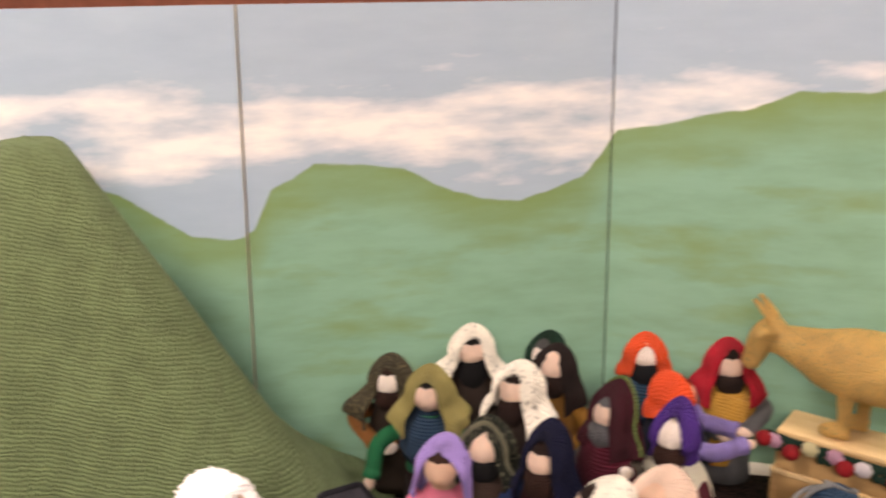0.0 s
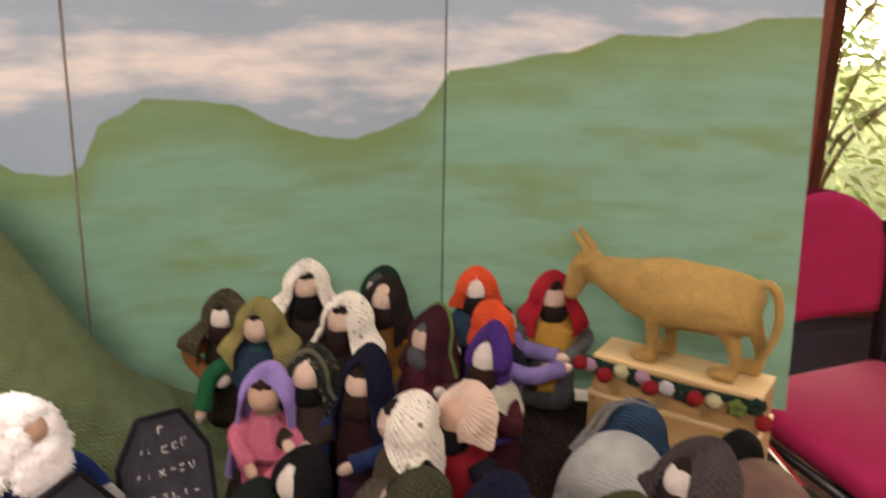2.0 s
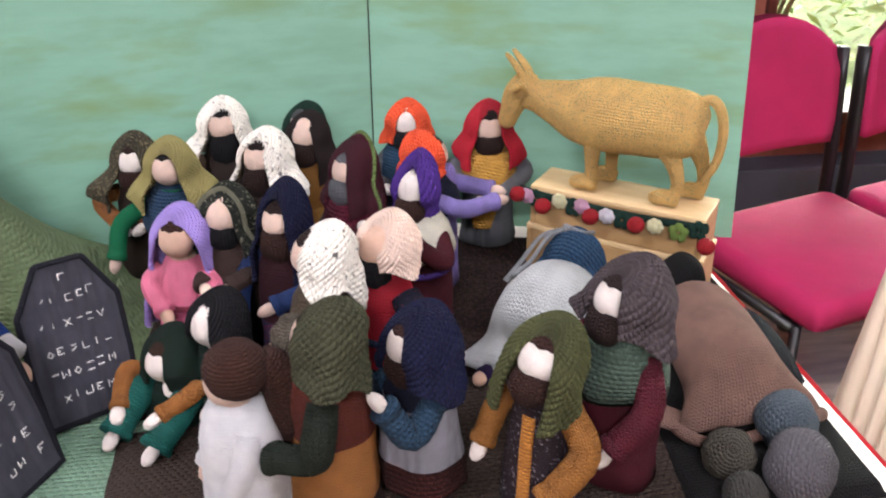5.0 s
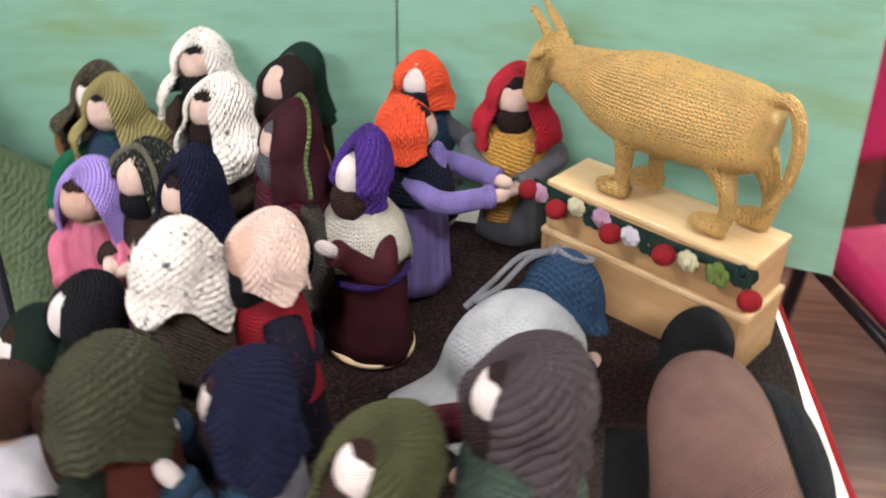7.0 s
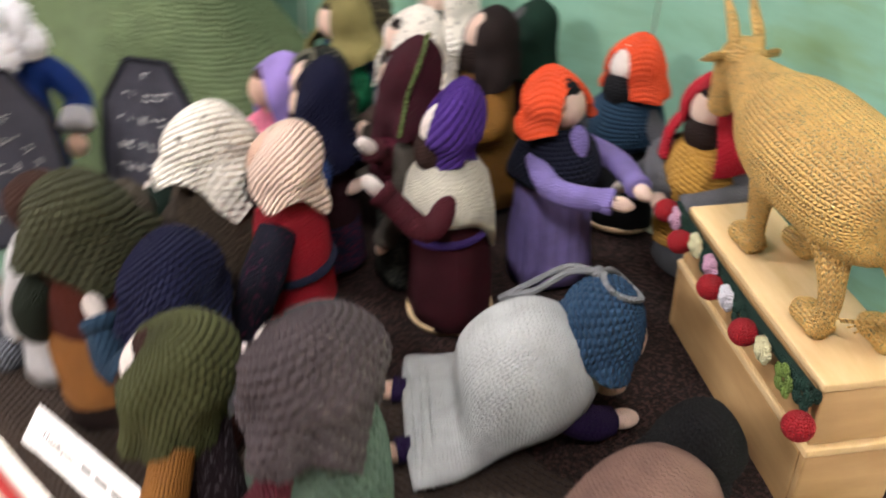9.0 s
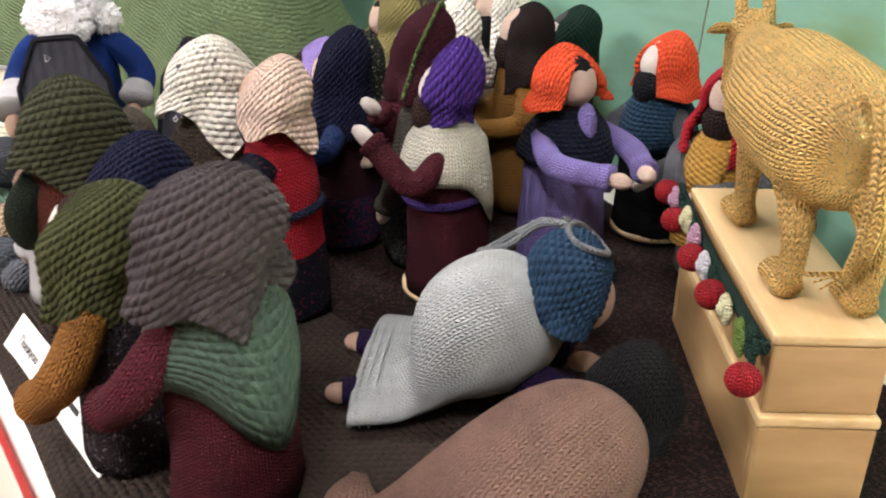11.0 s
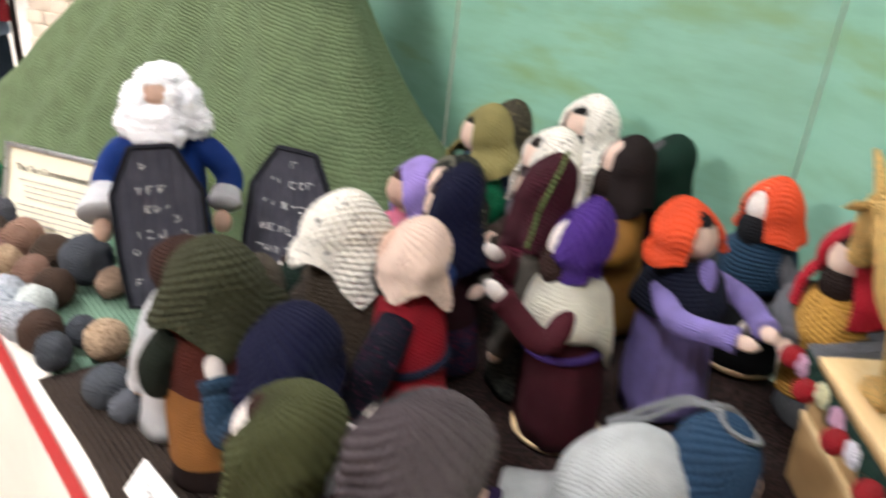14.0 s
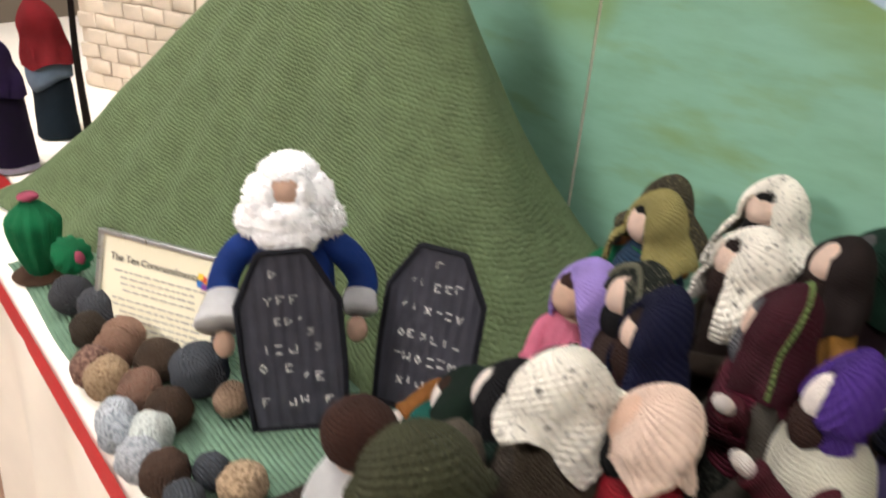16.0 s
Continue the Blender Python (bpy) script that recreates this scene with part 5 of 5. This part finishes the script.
PILE = ((-0.772, -0.350, 0.030, "56575B", "3B3C41", "charcoal"), (-0.712, -0.325, 0.032, "5D5F65", "414349", "charcoal"), (-0.668, -0.350, 0.027, "4D4236", "362D23", "dark brown"),
        (-0.628, -0.318, 0.029, "A6836E", "876757", "tan"), (-0.600, -0.336, 0.029, "987662", "806050", "tan"), (-0.581, -0.366, 0.028, "856559", "A68373", "reddish brown"),
        (-0.546, -0.358, 0.029, "BA9F7E", "856C52", "beige tweed"), (-0.507, -0.331, 0.027, "987765", "7C5A4B", "brown"), (-0.552, -0.296, 0.030, "5B4A3B", "413328", "dark brown"),
        (-0.452, -0.314, 0.028, "594435", "3D2F25", "dark brown"), (-0.500, -0.262, 0.036, "5E6269", "444950", "big charcoal"), (-0.465, -0.368, 0.026, "CACFD4", "858C93", "pale grey tweed"),
        (-0.440, -0.372, 0.024, "BDC4CB", "737B83", "grey tweed"), (-0.420, -0.342, 0.026, "D6DCD6", "A6ADA8", "pale grey"), (-0.382, -0.366, 0.027, "C3C8CD", "878E95", "grey tweed"),
        (-0.346, -0.350, 0.028, "60493B", "43342B", "dark brown"), (-0.332, -0.306, 0.022, "565A60", "3D4249", "small charcoal"), (-0.291, -0.289, 0.028, "C5AA8A", "856E54", "beige tweed"),
        (-0.300, -0.346, 0.024, "585D62", "41444B", "charcoal"), (-0.196, -0.312, 0.027, "60666C", "494D54", "charcoal"), (-0.160, -0.302, 0.020, "73777E", "565960", "small grey"), (-0.440, -0.245, 0.023, "A88D75", "806957", "tan"),
        (0.391, -0.245, 0.030, "5B574B", "413C34", "olive brown"), (0.473, -0.208, 0.037, "606C75", "49535B", "blue-grey"), (0.452, -0.285, 0.042, "6D6A6E", "535156", "large grey"), (0.385, -0.305, 0.026, "4D4B46", "393633", "dark olive"))
for i, (x, y, r, c, fl, word) in enumerate(PILE):
    boulder(x, y, r, c, fl, f"{word} knitted boulder lying " + ("among the heap on the mat" if x < 0 else "at the table corner"), None, i + 1)

# ---- framed notice ----
silver = plain("silver_frame", "B9BCC0", 0.3, 0.05, 30, metal=0.9)
paper = plain("cream_paper", "E9E2C8", 0.7, 0.03, 8)
grey_ink = plain("grey_ink", "A39E92", 0.7, 0.1, 300)
ink = plain("black_ink", "1C1A18", 0.7, 0.02, 8)


def text(name, body, size, m, mat, parent, label=""):
    c = bpy.data.curves.new(name, "FONT")
    c.body, c.size, c.extrude, c.align_x = body, size, 0.0002, "CENTER"
    c.materials.append(mat)
    ob = new(name, c)
    ob.parent = parent
    ob.matrix_local = m
    return tagged(ob, label)


def notice():
    w, h = 0.190, 0.142
    ob = tagged(empty("framed_notice", pose(-0.622, -0.285, TABLE + 0.006, 0, 0, 33) @ pose(0, 0, 0, -16, 0, 0)), "cream notice in a thin silver frame leaning on the mountain", "notice")
    part("backing", Build().box((0, 0.002, h / 2), (w, 0.004, h), paper), ob, smooth=False)
    for c, s in (((0, -0.001, h - 0.0025), (w + 0.006, 0.010, 0.006)), ((0, -0.001, 0.0025), (w + 0.006, 0.010, 0.006)), ((-w / 2, -0.001, h / 2), (0.006, 0.010, h - 0.006)), ((w / 2, -0.001, h / 2), (0.006, 0.010, h - 0.006))):
        part("frame_bar", Build().box(c, s, silver, bev=0.0012), ob, smooth=False)
    text("title", "The Ten Commandments", 0.0135, Matrix.Translation((-0.008, -0.0012, h - 0.037)) @ pose(0, 0, 0, 90, 0, 0), ink, ob, "bold black heading")
    rng = random.Random(2)
    for i in range(9):
        z = h - 0.050 - i * 0.0082 - (0.004 if i > 3 else 0)
        L = 0.145 * rng.uniform(0.72, 1.0)
        line, x = Build(), -L / 2
        while x < L / 2:
            wd = rng.uniform(0.005, 0.014)
            line.box((x + wd / 2, -0.0006, z), (wd, 0.0008, 0.0022), grey_ink)
            x += wd + 0.0028
        part("text_line", line, ob, "line of small print", smooth=False)
    for i, (c, x, z) in enumerate((("C8203A", 0.070, 0.0), ("E2A02C", 0.077, -0.005), ("2E6EB0", 0.065, -0.007), ("7A3A8C", 0.072, -0.009), ("E8C840", 0.066, 0.003))):
        part("printed_dot", Build().box((x, -0.0008 - 0.0002 * i, h - 0.033 + z), (0.008, 0.0008, 0.008), plain("printed_colour", c, 0.6, 0.03, 9), None, 0.0), ob, "small coloured printed patch", smooth=False)


notice()
card = tagged(empty("thank_you_card", pose(0.075, -0.322, TABLE + 0.012, 0, 0, 7) @ pose(0, 0, 0, -42, 0, 0)), "long folded white card standing at the table front", "card")
white_card = plain("white_card", "F1EFEA", 0.6, 0.02, 8)
part("front_flap", Build().box((0, 0.0, 0.016), (0.245, 0.0012, 0.034), white_card), card, smooth=False)
part("back_flap", Build().box((0, 0.0136, 0.0205), (0.245, 0.0012, 0.034), white_card, Euler((radians(50), 0, 0)).to_matrix()), card, smooth=False)
text("card_text", "Thankyou", 0.013, Matrix.Translation((-0.075, -0.0012, 0.012)) @ pose(0, 0, 0, 90, 0, 0), ink, card)
for x, L in ((-0.030, 0.014), (-0.008, 0.018), (0.030, 0.045), (0.082, 0.04)):
    part("text_bar", Build().box((x, -0.0009, 0.0165), (L, 0.0006, 0.005), ink), card, smooth=False)

# ---- knitted cactus ----
cactus_green, bloom = S("1F9A60", 0.0046), S("D2607C", 0.004)


def cactus_body(r, h, mat):
    rows = []
    for i in range(19):
        t = i / 18
        k = math.sin(math.pi * min(0.5, 0.12 + t * 0.5)) if t < 0.65 else math.cos(math.pi / 2 * (t - 0.65) / 0.36)
        rows.append([((r * k * (1 + 0.07 * math.cos(11 * a))) * math.cos(a), (r * k * (1 + 0.07 * math.cos(11 * a))) * math.sin(a), h * t) for a in [2 * math.pi * j / 66 for j in range(66)]])
    return Build().grid(rows, mat, True, True, True)


cactus = tagged(empty("knitted_cactus", pose(-0.908, -0.366, TABLE + 0.006, 0, 0, 52)), "green ribbed knitted cactus with pink flowers at the mountain foot", "cactus")
part("stem", cactus_body(0.038, 0.125, cactus_green), cactus)
arm = cactus_body(0.029, 0.062, cactus_green)
arm.v = [tuple(pose(0.042, -0.012, 0.022, 20, 40, 0) @ Vector(p)) for p in arm.v]
part("side_shoot", arm, cactus)
part("flower", Build().ball((0, 0, 0.126), (0.015, 0.015, 0.006), bloom, None, 14, 8, 0.1), cactus, "flat pink knitted flower")
part("flower", Build().ball((0.078, -0.035, 0.050), (0.012, 0.008, 0.012), bloom, None, 14, 8, 0.1), cactus, "flat pink knitted flower")
part("base_disc", Build().lathe([(0.04, 0.0), (0.042, 0.003), (0.038, 0.005)], S("7A5A44"), 24, cap0=True, cap1=True), cactus, "small brown base")

# ---- chairs ----
seat_red, frame_black = plain("crimson_fabric", "AC1C56", 0.85, 0.08, 14, 0.0006, bscale=900), plain("black_steel", "121214", 0.4, 0.1, 20)


def chair(m, label):
    ob = tagged(empty("stacking_chair", m), label, "chair", "chairs by the window")
    part("seat", Build().box((0, 0.0, 0.445), (0.47, 0.45, 0.07), seat_red, bev=0.028), ob, "padded crimson seat")
    bk = Build()
    rows = []
    for i in range(13):
        z = 0.61 + 0.325 * i / 12
        k = 1 - 0.10 * sstep(0.75, 1, i / 12) - 0.03 * sstep(0.15, 0, i / 12)
        loop = [(0.215 * k * (-1 + 2 * j / 16), 0.235 + 0.03 * (z - 0.5) / 0.4 - 0.02 * (1 - (-1 + 2 * j / 16) ** 2) * -1, z - 0.085 * (abs(-1 + 2 * j / 16) ** 2.2) * sstep(0.2, 1, i / 12)) for j in range(17)]
        rows.append([(x, y - 0.02, zz) for x, y, zz in loop] + [(x, y + 0.015, zz) for x, y, zz in loop[::-1]])
    bk.grid(rows, seat_red, True, True, True)
    part("backrest", bk, ob, "padded crimson backrest")
    for sx in (-1, 1):
        part("rear_post", Build().tube([(sx * 0.245, 0.29, 0.0), (sx * 0.238, 0.235, 0.42), (sx * 0.232, 0.262, 0.84)], [(0.012, 0.02)] * 3, frame_black, 10), ob)
        part("front_leg", Build().tube([(sx * 0.23, -0.19, 0.0), (sx * 0.23, -0.17, 0.41)], [0.012, 0.012], frame_black, 10, smooth=False), ob)
        part("side_rail", Build().tube([(sx * 0.24, -0.17, 0.405), (sx * 0.24, 0.235, 0.405)], [0.011, 0.011], frame_black, 8, smooth=False), ob)
    return ob


ch = chair(pose(1.06, 0.745, 0, 0, 0, 18), "crimson padded chair with a black steel frame, standing empty")
copy_thing(ch, pose(1.555, 0.885, 0, 0, 0, 18))

# ---- second table: figures before a wall of pale blocks ----
figure(-1.40, -0.338, 215, 0.262, "figure in a deep purple robe with a white stitched hem", [(0.06, S("C9C2D8")), (1.0, S("2A1446", 0.0044))], S("3A1E5E"), skin, None, None, [], base=0.052, z0=TABLE + 0.001, group="figures on the second table")
figure(-1.552, -0.225, 215, 0.300, "figure in a red hood, pale blue scarf and dark teal robe", [(1.0, S("22384A"))], S("B01E2A"), skin, None, None, [], shawl=S("8FA3BC"), z0=TABLE + 0.001, group="figures on the second table", tip=0.3, tall=1.4, R=0.05)
staff = tagged(Build().tube([(-1.507, -0.160, TABLE + 0.001), (-1.522, -0.160, 0.90), (-1.512, -0.155, 1.06)], [0.009, 0.007, 0.006], S("2E1C16"), 10).make("staff"), "dark brown knitted staff standing upright", "staff")
plaster = plain("pale_plaster", "CFC0AD", 0.9, 0.08, 25, 0.002)
BWM = pose(-1.62, 0.10, TABLE + 0.001, 0, 0, 28)
bw = tagged(empty("block_wall_model", BWM), "model wall of pale uneven plaster blocks", "model wall")
part("backing", Build().box((0, 0.02, 0.28), (0.72, 0.02, 0.56), plaster), bw, smooth=False)
meshes = []
for k in range(5):
    rng = random.Random(k)
    q = Build().box((0, 0, 0), (0.0645, 0.012, 0.0355), plaster, bev=0.0045)
    q.v = [(x + rng.uniform(-0.002, 0.002), y + rng.uniform(-0.0012, 0.0012), z + rng.uniform(-0.002, 0.002)) for x, y, z in q.v]
    o = q.make("block", bw)
    o.matrix_basis = Matrix.Translation((-0.327 + 0.066 * k, 0.004, 0.02))
    meshes.append(o.data)
rng = random.Random(9)
for r in range(15):
    for c in range(11):
        if r == 0 and c < 5:
            continue
        x = -0.327 + 0.066 * c + (0.033 if r % 2 else 0)
        if x > 0.33:
            continue
        o = new("block", meshes[(r * 3 + c) % 5])
        o.parent = bw
        o.matrix_basis = pose(x, 0.004 + rng.uniform(-0.002, 0.002), 0.02 + 0.037 * r, 0, rng.uniform(-3, 3), 0)

# low heater under the window
slate_grey = plain("heater_grey", "4A4E58", 0.5, 0.08, 9)
heater = tagged(empty("heater", Matrix.Translation((2.1, Y1 - 0.08, 0.0))), "low slate-grey heater under the window", "heater")
part("casing", Build().box((0, 0, 0.19), (1.9, 0.12, 0.22), slate_grey, bev=0.01), heater, smooth=False)
part("foot", Build().box((-0.8, 0, 0.04), (0.05, 0.08, 0.08), slate_grey), heater, smooth=False)
part("foot", Build().box((0.8, 0, 0.04), (0.05, 0.08, 0.08), slate_grey), heater, smooth=False)
